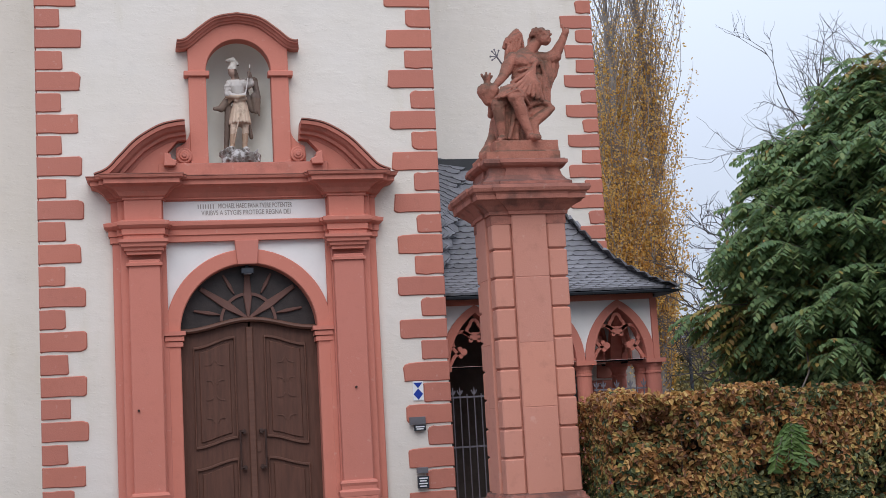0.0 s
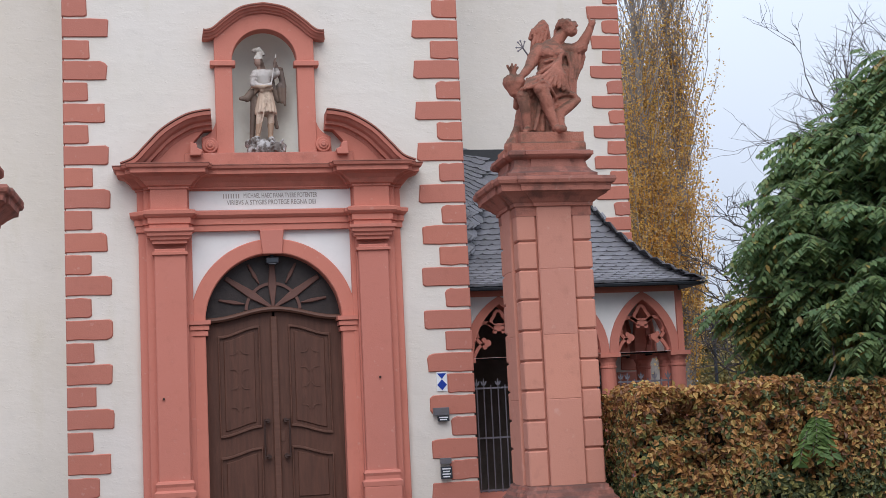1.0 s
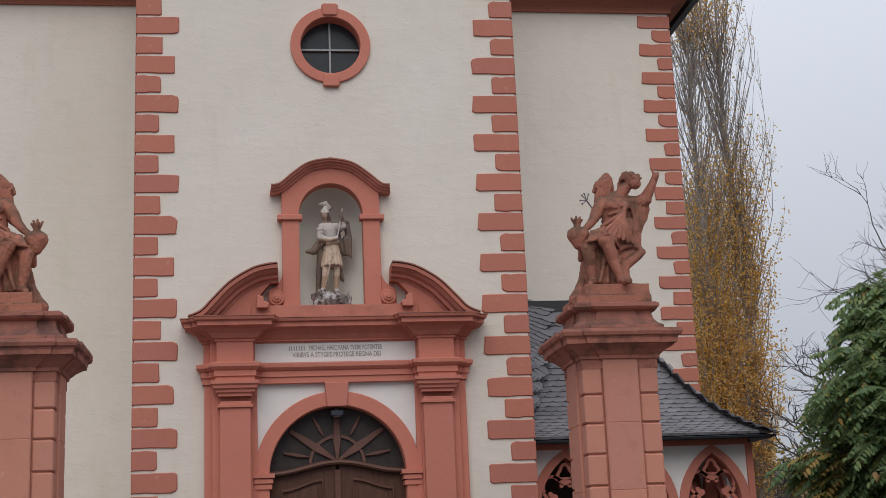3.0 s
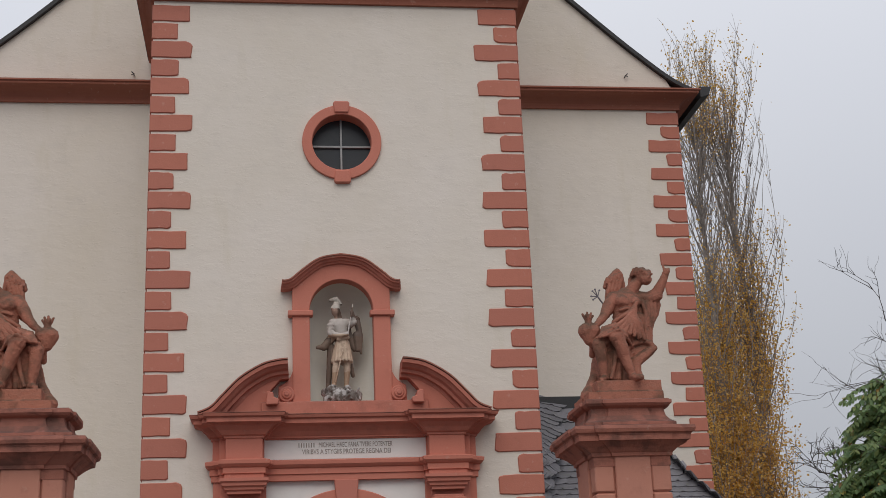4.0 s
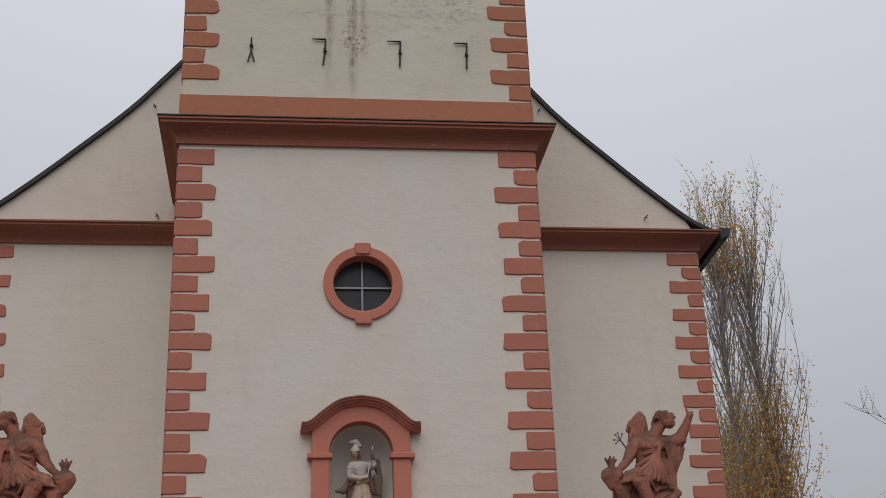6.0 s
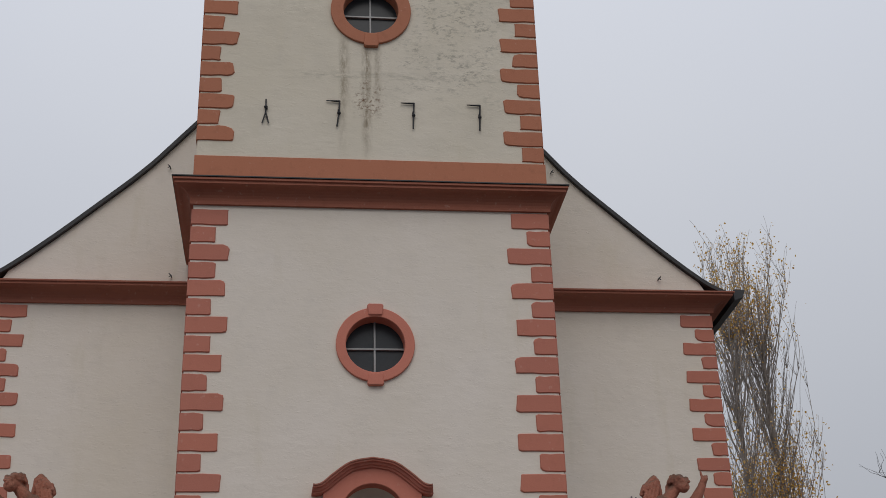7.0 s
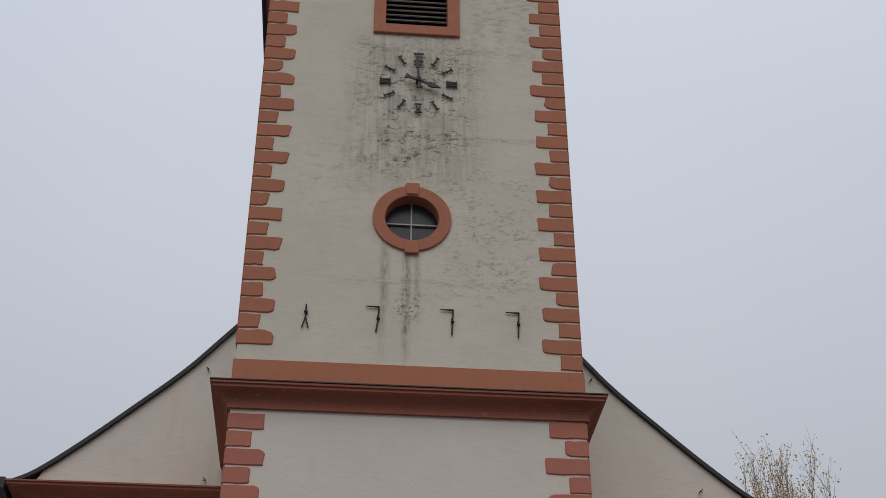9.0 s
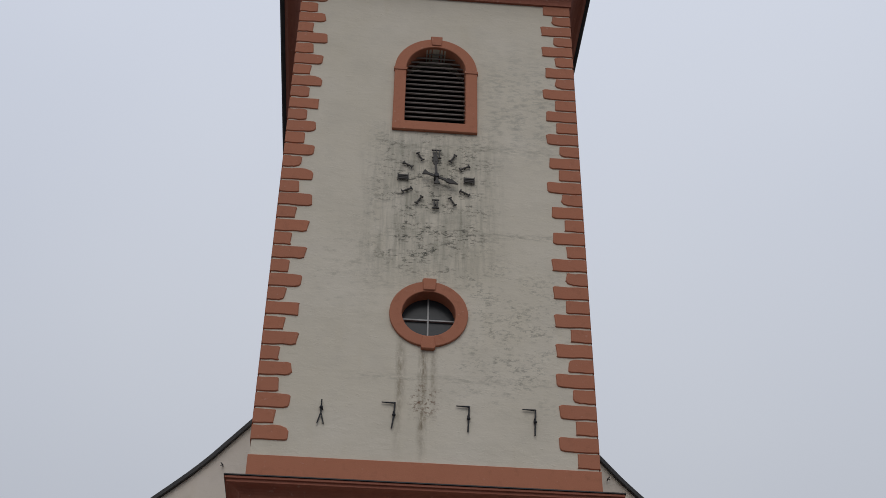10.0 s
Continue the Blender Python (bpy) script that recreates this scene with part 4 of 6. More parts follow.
def blob(bm, a, b, ra, rb=None, flat=1.0):
    """A limb or a fold: a rounded tapering body from a to b."""
    rb = ra if rb is None else rb
    a, b = Vector(a), Vector(b)
    n = max(2, int((b - a).length / (min(ra, rb) * 0.34)) + 1)
    for i in range(n):
        t = i / max(n - 1, 1)
        r = ra + (rb - ra) * t
        c = a.lerp(b, t)
        vs = [bm.verts.new((c.x + v.x * r, c.y + v.y * r * flat, c.z + v.z * r)) for v in BALL_V]
        for f in BALL_F:
            bm.faces.new([vs[k] for k in f])


def carve(name, bm, mat, voxel, label, category, at=(0, 0, 0), mirror=False, rough=0.005, group=""):
    """Melts the overlapping bodies into one carved surface."""
    if mirror:
        bmesh.ops.scale(bm, vec=(-1, 1, 1), verts=bm.verts)
    ob = finish(name, bm, mat)
    ob.location = at
    m = ob.modifiers.new("melt", "REMESH")
    m.mode, m.voxel_size, m.use_smooth_shade = "VOXEL", voxel, True
    s = ob.modifiers.new("soften", "SMOOTH")
    s.factor, s.iterations = 0.3, 1
    t = bpy.data.textures.new(name + "_chisel", "CLOUDS")
    t.noise_scale = 0.045
    d = ob.modifiers.new("chisel", "DISPLACE")
    d.texture, d.strength, d.mid_level = t, rough, 0.5
    return tagged(ob, label, category, group)


def fold(bm, pts, r0, r1=None, flat=1.0):
    """A ridge of cloth or a limb that bends through several points."""
    r1 = r0 if r1 is None else r1
    n = len(pts) - 1
    for i in range(n):
        blob(bm, pts[i], pts[i + 1], r0 + (r1 - r0) * i / n, r0 + (r1 - r0) * (i + 1) / n, flat)


def seated_angel():
    """Local metres: x to the right, z up from the block's foot, the front towards negative y."""
    bm = bmesh.new()
    # block and the rock that climbs from it
    box(-0.41, 0.43, -0.36, 0.34, 0.0, 0.10, bm)
    box(-0.30, 0.42, -0.34, 0.32, 0.08, 0.225, bm)
    fold(bm, [(-0.36, -0.1, 0.10), (-0.29, -0.02, 0.20), (-0.22, 0.06, 0.34), (-0.19, 0.10, 0.50)], 0.08, 0.05)
    fold(bm, [(-0.12, 0.10, 0.25), (-0.06, 0.12, 0.65)], 0.15, 0.15)
    fold(bm, [(0.05, 0.16, 0.25), (0.12, 0.16, 0.62)], 0.10, 0.14)
    # volute seat: a broad ribbon that curls forward
    for y in (-0.16, -0.10, -0.04, 0.02, 0.08, 0.14):
        fold(bm, [(0.20, y, 0.24), (0.18, y, 0.36), (0.20, y, 0.46), (0.28, y, 0.52), (0.36, y, 0.57), (0.42, y, 0.62)], 0.085, 0.045)
        fold(bm, [(0.42, y, 0.62), (0.39, y, 0.67), (0.31, y, 0.70), (0.21, y, 0.685), (0.13, y, 0.63), (0.10, y, 0.56)], 0.038, 0.030)
    for y in (-0.10, -0.03, 0.06, 0.13):
        blob(bm, (0.22, y, 0.58), (0.34, y, 0.63), 0.075, 0.06)
        blob(bm, (0.12, y, 0.26), (0.13, y, 0.56), 0.085, 0.07)
        fold(bm, [(0.22, y, 0.25), (0.30, y, 0.25)], 0.06, 0.03)
    # hips and seat
    blob(bm, (0.02, 0.02, 0.78), (0.26, 0.04, 0.80), 0.15, 0.15)
    # front leg: thigh, knee, shin, calf, foot
    fold(bm, [(0.14, -0.06, 0.82), (0.05, -0.20, 0.78), (-0.03, -0.30, 0.72)], 0.125, 0.090)
    fold(bm, [(-0.03, -0.30, 0.72), (0.02, -0.30, 0.60), (0.05, -0.28, 0.50), (0.09, -0.28, 0.38), (0.12, -0.28, 0.29)], 0.084, 0.044)
    blob(bm, (0.035, -0.25, 0.58), (0.06, -0.24, 0.48), 0.078, 0.06)
    fold(bm, [(0.12, -0.28, 0.275), (0.14, -0.36, 0.25), (0.17, -0.44, 0.235)], 0.048, 0.036)
    # rear leg
    fold(bm, [(0.0, -0.02, 0.80), (-0.12, -0.15, 0.72), (-0.215, -0.22, 0.655)], 0.10, 0.070)
    fold(bm, [(-0.215, -0.22, 0.65), (-0.20, -0.22, 0.52), (-0.185, -0.20, 0.40), (-0.175, -0.19, 0.30)], 0.078, 0.044)
    fold(bm, [(-0.175, -0.19, 0.285), (-0.20, -0.25, 0.26), (-0.235, -0.31, 0.245)], 0.040, 0.028)
    # bare trunk: belly, ribs, breast, shoulders
    blob(bm, (0.16, 0.0, 0.88), (0.16, -0.01, 1.02), 0.16, 0.145, 0.8)
    blob(bm, (0.16, -0.01, 1.02), (0.195, -0.02, 1.18), 0.145, 0.165, 0.78)
    blob(bm, (0.055, 0.0, 1.235), (0.335, 0.0, 1.235), 0.085, 0.088)
    blob(bm, (0.19, 0.01, 1.26), (0.23, 0.0, 1.29), 0.11, 0.09)
    blob(bm, (0.115, -0.095, 1.18), (0.145, -0.10, 1.17), 0.075, 0.068)
    blob(bm, (0.255, -0.095, 1.18), (0.275, -0.09, 1.175), 0.073, 0.065)
    fold(bm, [(0.09, -0.115, 1.07), (0.16, -0.135, 1.09), (0.25, -0.115, 1.07)], 0.022, 0.022)
    # neck and bowed head with curls
    fold(bm, [(0.235, -0.01, 1.29), (0.30, -0.04, 1.38), (0.345, -0.06, 1.43)], 0.078, 0.062)
    blob(bm, (0.385, -0.08, 1.475), (0.415, -0.115, 1.43), 0.090, 0.070)
    blob(bm, (0.43, -0.18, 1.46), (0.435, -0.182, 1.44), 0.014, 0.012)
    blob(bm, (0.385, -0.165, 1.485), (0.47, -0.155, 1.48), 0.017, 0.017)
    for k in range(13):
        a = math.pi * 2 * k / 13
        blob(bm, (0.38 + 0.088 * math.cos(a), -0.06 + 0.095 * math.sin(a), 1.525 + 0.022 * math.sin(a * 2 + 0.6)), (0.37 + 0.098 * math.cos(a), -0.045 + 0.10 * math.sin(a), 1.495), 0.030, 0.024)
    blob(bm, (0.37, -0.05, 1.535), (0.39, -0.07, 1.54), 0.055, 0.05)
    fold(bm, [(0.31, 0.0, 1.51), (0.275, 0.01, 1.46), (0.265, 0.02, 1.40)], 0.040, 0.026)
    # arm that rests on the heart
    fold(bm, [(0.045, -0.01, 1.235), (-0.03, -0.05, 1.13), (-0.085, -0.09, 1.03)], 0.084, 0.060)
    fold(bm, [(-0.085, -0.09, 1.03), (-0.15, -0.13, 0.95), (-0.205, -0.16, 0.895)], 0.056, 0.038)
    for k in range(4):
        blob(bm, (-0.205 - 0.006 * k, -0.17 - 0.012 * k, 0.90 - 0.008 * k), (-0.25, -0.19 - 0.012 * k, 0.875 - 0.02 * k), 0.018, 0.013)
    # heart with its flame
    blob(bm, (-0.335, -0.15, 0.825), (-0.305, -0.15, 0.71), 0.092, 0.055)
    blob(bm, (-0.255, -0.15, 0.825), (-0.285, -0.15, 0.71), 0.090, 0.055)
    blob(bm, (-0.29, -0.14, 0.69), (-0.275, -0.14, 0.645), 0.040, 0.020)
    blob(bm, (-0.30, -0.14, 0.91), (-0.30, -0.14, 0.935), 0.046, 0.042)
    for k in range(6):
        a = 2 * math.pi * k / 6
        blob(bm, (-0.30 + 0.026 * math.cos(a), -0.14 + 0.026 * math.sin(a), 0.955), (-0.30 + 0.058 * math.cos(a), -0.14 + 0.05 * math.sin(a), 1.0 + 0.02 * (k % 2)), 0.019, 0.014)
    blob(bm, (-0.30, -0.14, 0.96), (-0.305, -0.14, 1.04), 0.024, 0.014)
    # raised arm, fist and pointing finger
    fold(bm, [(0.34, 0.0, 1.225), (0.45, -0.01, 1.225), (0.545, -0.03, 1.265)], 0.098, 0.078)
    fold(bm, [(0.545, -0.03, 1.275), (0.60, -0.06, 1.37), (0.645, -0.09, 1.47)], 0.072, 0.042)
    blob(bm, (0.655, -0.10, 1.50), (0.668, -0.11, 1.525), 0.042, 0.040)
    blob(bm, (0.64, -0.11, 1.535), (0.628, -0.12, 1.60), 0.017, 0.013)
    blob(bm, (0.69, -0.10, 1.53), (0.695, -0.11, 1.555), 0.018, 0.014)
    # loose sleeve and the cloak that falls to the seat
    fold(bm, [(0.53, 0.02, 1.24), (0.55, 0.03, 1.16), (0.52, 0.04, 1.06), (0.46, 0.05, 0.96), (0.42, 0.05, 0.88)], 0.062, 0.050)
    fold(bm, [(0.44, 0.02, 1.19), (0.47, 0.03, 1.08), (0.44, 0.04, 0.96)], 0.070, 0.060)
    fold(bm, [(0.40, 0.04, 0.98), (0.42, 0.04, 0.84), (0.43, 0.05, 0.70), (0.42, 0.05, 0.62)], 0.070, 0.045)
    fold(bm, [(0.33, 0.0, 1.10), (0.35, 0.0, 0.94), (0.36, 0.0, 0.76)], 0.080, 0.060)
    for k in range(4):
        fold(bm, [(0.36 + 0.05 * k, -0.10 + 0.02 * k, 1.17), (0.38 + 0.042 * k, -0.105 + 0.02 * k, 1.03), (0.355 + 0.03 * k, -0.115 + 0.02 * k, 0.86), (0.36 + 0.025 * k, -0.12 + 0.025 * k, 0.70)], 0.025, 0.017)
    # cloth slung from the waist over the lap
    blob(bm, (0.10, -0.10, 0.86), (-0.03, -0.24, 0.79), 0.080, 0.075)
    blob(bm, (0.22, -0.08, 0.86), (0.16, -0.13, 0.76), 0.10, 0.085)
    blob(bm, (0.30, -0.04, 0.98), (0.30, -0.04, 0.74), 0.09, 0.08)
    fold(bm, [(0.0, -0.13, 0.93), (0.10, -0.175, 0.985), (0.21, -0.19, 1.06), (0.27, -0.185, 1.15)], 0.030, 0.022)
    for k in range(7):
        t = k / 6
        fold(bm, [(0.25 - 0.02 * t, -0.19, 1.09 - 0.09 * t), (0.12 + 0.15 * t, -0.245 + 0.02 * t, 0.95 - 0.05 * t), (-0.05 + 0.36 * t, -0.34 + 0.15 * t, 0.815 - 0.10 * t)], 0.021, 0.027)
    fold(bm, [(-0.235, -0.26, 0.72), (-0.13, -0.31, 0.74), (-0.02, -0.375, 0.785), (0.075, -0.30, 0.73), (0.15, -0.20, 0.66)], 0.025, 0.018)
    for k in range(5):
        fold(bm, [(-0.02 - 0.035 * k, -0.235, 0.885 - 0.012 * k), (-0.08 - 0.03 * k, -0.295, 0.81 - 0.014 * k), (-0.12 - 0.025 * k, -0.31, 0.74 - 0.006 * k)], 0.022, 0.019)
    # cloth behind the shins, down to the block
    for k in range(7):
        t = k / 6
        fold(bm, [(-0.15 + 0.17 * t, -0.16 + 0.02 * (k % 2), 0.68), (-0.15 + 0.19 * t, -0.13 - 0.035 * (k % 2), 0.46), (-0.14 + 0.20 * t - 0.04 * (k % 2), -0.16 - 0.03 * (k % 2), 0.27)], 0.045, 0.032)
    fold(bm, [(-0.02, -0.20, 0.60), (-0.06, -0.22, 0.42), (-0.11, -0.25, 0.27)], 0.030, 0.022)
    fold(bm, [(-0.25, -0.10, 0.66), (-0.26, -0.05, 0.57)], 0.05, 0.035)
    # folded wing behind the shoulder: smooth leading edge over rows of feathers
    fold(bm, [(0.180, 0.17, 1.24), (0.200, 0.16, 1.42), (0.190, 0.15, 1.56), (0.155, 0.14, 1.605)], 0.055, 0.032, 0.8)
    fold(bm, [(0.155, 0.14, 1.60), (0.080, 0.13, 1.53), (0.015, 0.13, 1.46), (0.000, 0.13, 1.41)], 0.036, 0.030, 0.8)
    blob(bm, (0.120, 0.15, 1.50), (0.090, 0.15, 1.24), 0.085, 0.085, 0.6)
    blob(bm, (0.070, 0.15, 1.42), (0.040, 0.15, 1.20), 0.065, 0.065, 0.6)
    for row in range(5):
        for k in range(4):
            x, z = 0.02 + 0.047 * k + 0.02 * (row % 2), 1.49 - 0.065 * row + 0.02 * k
            blob(bm, (x, 0.085, z), (x - 0.012, 0.075, z - 0.05), 0.026, 0.018)
    for k in range(5):
        fold(bm, [(0.005 + 0.035 * k, 0.10, 1.26), (-0.015 + 0.03 * k, 0.10, 1.12 + 0.012 * k), (-0.01 + 0.025 * k, 0.10, 1.05 + 0.02 * k)], 0.027, 0.016)
    return bm


def niche_saint():
    bm = bmesh.new()
    for x, y, z, r in ((-0.2, -0.05, 0.08, 0.09), (-0.05, -0.08, 0.09, 0.13), (0.14, -0.05, 0.09, 0.10), (0.23, 0.0, 0.12, 0.07), (-0.26, 0.0, 0.16, 0.06), (0.0, 0.05, 0.12, 0.12), (0.2, 0.06, 0.1, 0.1), (-0.18, -0.1, 0.19, 0.05)):
        blob(bm, (x, y, z), (x + 0.02, y, z), r, r * 0.9)
    box(-0.28, 0.26, -0.12, 0.16, 0.0, 0.07, bm)
    r = random.Random(5)
    for k in range(16):
        x = -0.27 + 0.034 * k
        blob(bm, (x, -0.12 + r.uniform(0, 0.05), r.uniform(0.05, 0.16)), (x + r.uniform(-0.05, 0.05), -0.15, r.uniform(0.02, 0.2)), r.uniform(0.02, 0.035), 0.014)
    # legs with boots
    blob(bm, (-0.05, -0.02, 0.68), (-0.09, -0.05, 0.47), 0.075, 0.052)
    blob(bm, (-0.09, -0.05, 0.47), (-0.12, -0.04, 0.24), 0.054, 0.036)
    blob(bm, (-0.12, -0.05, 0.24), (-0.16, -0.11, 0.215), 0.038, 0.03)
    blob(bm, (0.08, 0.0, 0.68), (0.085, -0.02, 0.47), 0.075, 0.054)
    blob(bm, (0.085, -0.02, 0.47), (0.07, 0.0, 0.24), 0.055, 0.038)
    blob(bm, (0.07, -0.01, 0.23), (0.11, -0.08, 0.20), 0.038, 0.032)
    # pleated skirt
    for k in range(9):
        a = math.pi * (k / 8)
        blob(bm, (0.02 + 0.085 * math.cos(a), -0.085 * math.sin(a), 0.83), (0.015 + 0.15 * math.cos(a), -0.14 * math.sin(a), 0.57), 0.028, 0.022)
    blob(bm, (0.02, 0.0, 0.62), (0.02, 0.0, 0.86), 0.10, 0.08)
    blob(bm, (-0.04, -0.1, 0.86), (0.1, -0.1, 0.88), 0.03, 0.03)
    # cuirass, neck, head and helmet
    blob(bm, (0.02, 0.0, 0.88), (-0.01, -0.01, 1.06), 0.09, 0.115, 0.8)
    blob(bm, (-0.1, 0.0, 1.10), (0.09, 0.0, 1.11), 0.065, 0.065)
    blob(bm, (-0.05, 0.0, 1.14), (-0.065, -0.02, 1.21), 0.042, 0.04)
    blob(bm, (-0.075, -0.03, 1.245), (-0.08, -0.03, 1.25), 0.062, 0.062)
    blob(bm, (-0.03, 0.01, 1.24), (-0.0, 0.02, 1.17), 0.04, 0.03)
    blob(bm, (-0.075, -0.015, 1.30), (-0.07, -0.01, 1.33), 0.072, 0.058)
    blob(bm, (-0.15, -0.02, 1.41), (-0.06, 0.0, 1.43), 0.026, 0.036)
    blob(bm, (-0.06, 0.0, 1.43), (0.01, 0.02, 1.37), 0.036, 0.025)
    blob(bm, (-0.135, -0.05, 1.295), (-0.04, -0.07, 1.29), 0.018, 0.018)
    # sword arm across the body
    blob(bm, (-0.13, -0.03, 1.09), (-0.165, -0.06, 0.95), 0.062, 0.05)
    for k in range(3):
        blob(bm, (-0.20, -0.06, 1.06 - 0.045 * k), (-0.12, -0.10, 1.05 - 0.045 * k), 0.018, 0.018)
    blob(bm, (-0.155, -0.06, 0.94), (-0.02, -0.14, 0.90), 0.043, 0.034)
    blob(bm, (-0.02, -0.14, 0.90), (0.09, -0.15, 0.92), 0.03, 0.028)
    # raised arm and staff
    blob(bm, (0.14, 0.0, 1.08), (0.20, -0.05, 1.10), 0.055, 0.05)
    blob(bm, (0.20, -0.05, 1.10), (0.17, -0.10, 1.22), 0.042, 0.032)
    blob(bm, (0.185, -0.11, 1.33), (0.10, -0.15, 0.93), 0.013, 0.013)
    blob(bm, (0.01, -0.16, 0.68), (-0.1, -0.16, 0.27), 0.013, 0.013)
    # cloak and wing, behind
    for k in range(3):
        blob(bm, (0.11, 0.08, 1.10 - 0.05 * k), (0.15 + 0.03 * k, 0.10, 0.82 - 0.03 * k), 0.05, 0.035)
    blob(bm, (0.25, 0.06, 1.16), (0.30, 0.07, 0.95), 0.055, 0.045)
    blob(bm, (0.30, 0.07, 0.95), (0.31, 0.07, 0.70), 0.045, 0.02)
    blob(bm, (0.24, 0.06, 0.95), (0.26, 0.07, 0.75), 0.05, 0.035)
    blob(bm, (-0.12, 0.05, 0.92), (-0.26, 0.02, 0.78), 0.07, 0.055)
    blob(bm, (-0.26, 0.02, 0.78), (-0.36, 0.0, 0.77), 0.045, 0.025)
    blob(bm, (-0.15, 0.06, 0.78), (-0.20, 0.06, 0.25), 0.06, 0.04)
    blob(bm, (0.12, 0.08, 0.62), (0.18, 0.08, 0.4), 0.05, 0.03)
    return bm


saint = niche_saint()
bmesh.ops.scale(saint, vec=(0.9, 1.0, 1.035), verts=saint.verts)
carve("niche_statue", saint, FIGURE, 0.010, "painted carved figure with a helmet standing in the niche", "statue", (-0.03, 0.06, 5.072), rough=0.006)


# ---- gate pillars ----
def square(h, b=0.0, o=0.0, cx=0.0):
    """A square plan, run so that the moulding stands outwards; b: half width and o: depth of a break on every side."""
    if not b:
        return [(-h, h), (-h, -h), (h, -h), (h, h)]
    side = [(-h, -h), (-b, -h), (-b, -h - o), (b, -h - o), (b, -h)]
    pts = []
    for k in range(4):
        c, s = round(math.cos(k * math.pi / 2)), round(math.sin(k * math.pi / 2))
        pts += [(x * c - y * s, x * s + y * c) for x, y in side]
    return pts


def gate_pillar(x, y):
    p = thing("gate_pillar", "square red sandstone gate pillar with rusticated corners and moulded cap", "gate pillar", "pair of gate pillars", at=(x, y, 0))
    part("plinth", box(-0.52, 0.52, -0.52, 0.52, 0, 0.52), PILLAR, p, bevel=0.02)
    part("base_moulding", molding(square(0.40, 0.20, 0.03), [(0, 0.50), (0.12, 0.50), (0.12, 0.56), (0.08, 0.60), (0.07, 0.64), (0.04, 0.67), (0.035, 0.70), (0, 0.72)], closed=True), CAP_STONE, p, "moulded base")
    part("core", box(-0.388, 0.388, -0.388, 0.388, 0.5, 3.8), PILLAR, p)
    for k in range(4):
        bm = box(-0.195, 0.195, -0.437, -0.38, 0.68, 3.78)
        bmesh.ops.transform(bm, matrix=Matrix.Rotation(k * math.pi / 2, 4, "Z"), verts=bm.verts)
        part("lesene", bm, PILLAR, p, "smooth raised middle strip", bevel=0.008)
        for z0, z1 in ((0.69, 1.62), (1.625, 2.31), (2.315, 3.02), (3.025, 3.77)):
            bm = box(-0.188, 0.188, -0.441, -0.43, z0, z1)
            bmesh.ops.transform(bm, matrix=Matrix.Rotation(k * math.pi / 2, 4, "Z"), verts=bm.verts)
            part("strip_stone", bm, PILLAR, p, bevel=0.003)
    zs = [0.70, 1.09, 1.40, 1.72, 2.035, 2.36, 2.69, 3.015, 3.325, 3.745]
    for z0, z1 in zip(zs, zs[1:]):
        for sx in (-1, 1):
            for sy in (-1, 1):
                a, b = sorted((sx * 0.205, sx * 0.415))
                c, d = sorted((sy * 0.205, sy * 0.415))
                part("stone_block", box(a, b, c, d, z0 + 0.008, z1 - 0.008), PILLAR, p, bevel=0.014)
    prof = [(0, 3.70), (0.03, 3.705), (0.035, 3.74), (0.05, 3.75), (0.09, 3.79), (0.16, 3.84), (0.195, 3.85), (0.20, 3.90), (0.205, 3.905), (0.205, 3.915), (0.235, 3.93), (0.25, 3.965), (0.24, 4.0), (0.06, 4.035), (0, 4.035)]
    part("cap", molding(square(0.41, 0.20, 0.025), prof, closed=True), CAP_STONE, p, "broad weathered moulded cap")
    part("cap_core", box(-0.42, 0.42, -0.42, 0.42, 3.6, 4.03), CAP_STONE, p)
    prof = [(0, 4.02), (0.10, 4.03), (0.10, 4.06), (0.05, 4.09), (0.015, 4.14), (0.0, 4.20), (0.0, 4.225), (0.05, 4.245), (0.075, 4.27), (0.075, 4.305), (0.03, 4.32), (-0.1, 4.325)]
    part("pedestal", molding(square(0.40, 0.22, 0.025), prof, closed=True), CAP_STONE, p, "waisted statue pedestal")
    part("pedestal_core", box(-0.385, 0.385, -0.385, 0.385, 4.0, 4.31), CAP_STONE, p)
    part("top_slab", box(-0.455, 0.455, -0.455, 0.455, 4.295, 4.322), CAP_STONE, p, bevel=0.006)
    return p


PILLAR_Y = -3.59
gate_pillar(2.815, PILLAR_Y)
gate_pillar(-3.50, PILLAR_Y)
carve("angel_statue", seated_angel(), STATUE, 0.0075, "weathered red sandstone seated winged figure with raised arm", "statue", (2.815, PILLAR_Y, 4.322), rough=0.011, group="statues on the gate pillars")
carve("angel_statue", seated_angel(), STATUE, 0.0075, "weathered red sandstone seated winged figure resting on a heart", "statue", (-3.65, PILLAR_Y, 4.322), mirror=True, rough=0.011, group="statues on the gate pillars")

# ---- cloister porch beside the tower ----
cloister = thing("cloister_porch", "open gothic porch with red tracery arches and slate roof", "porch")
CY, CD = 0.6, 0.28
SPR, APX = 2.24, 3.0
CENTRES = (3.22, 4.285, 5.35)


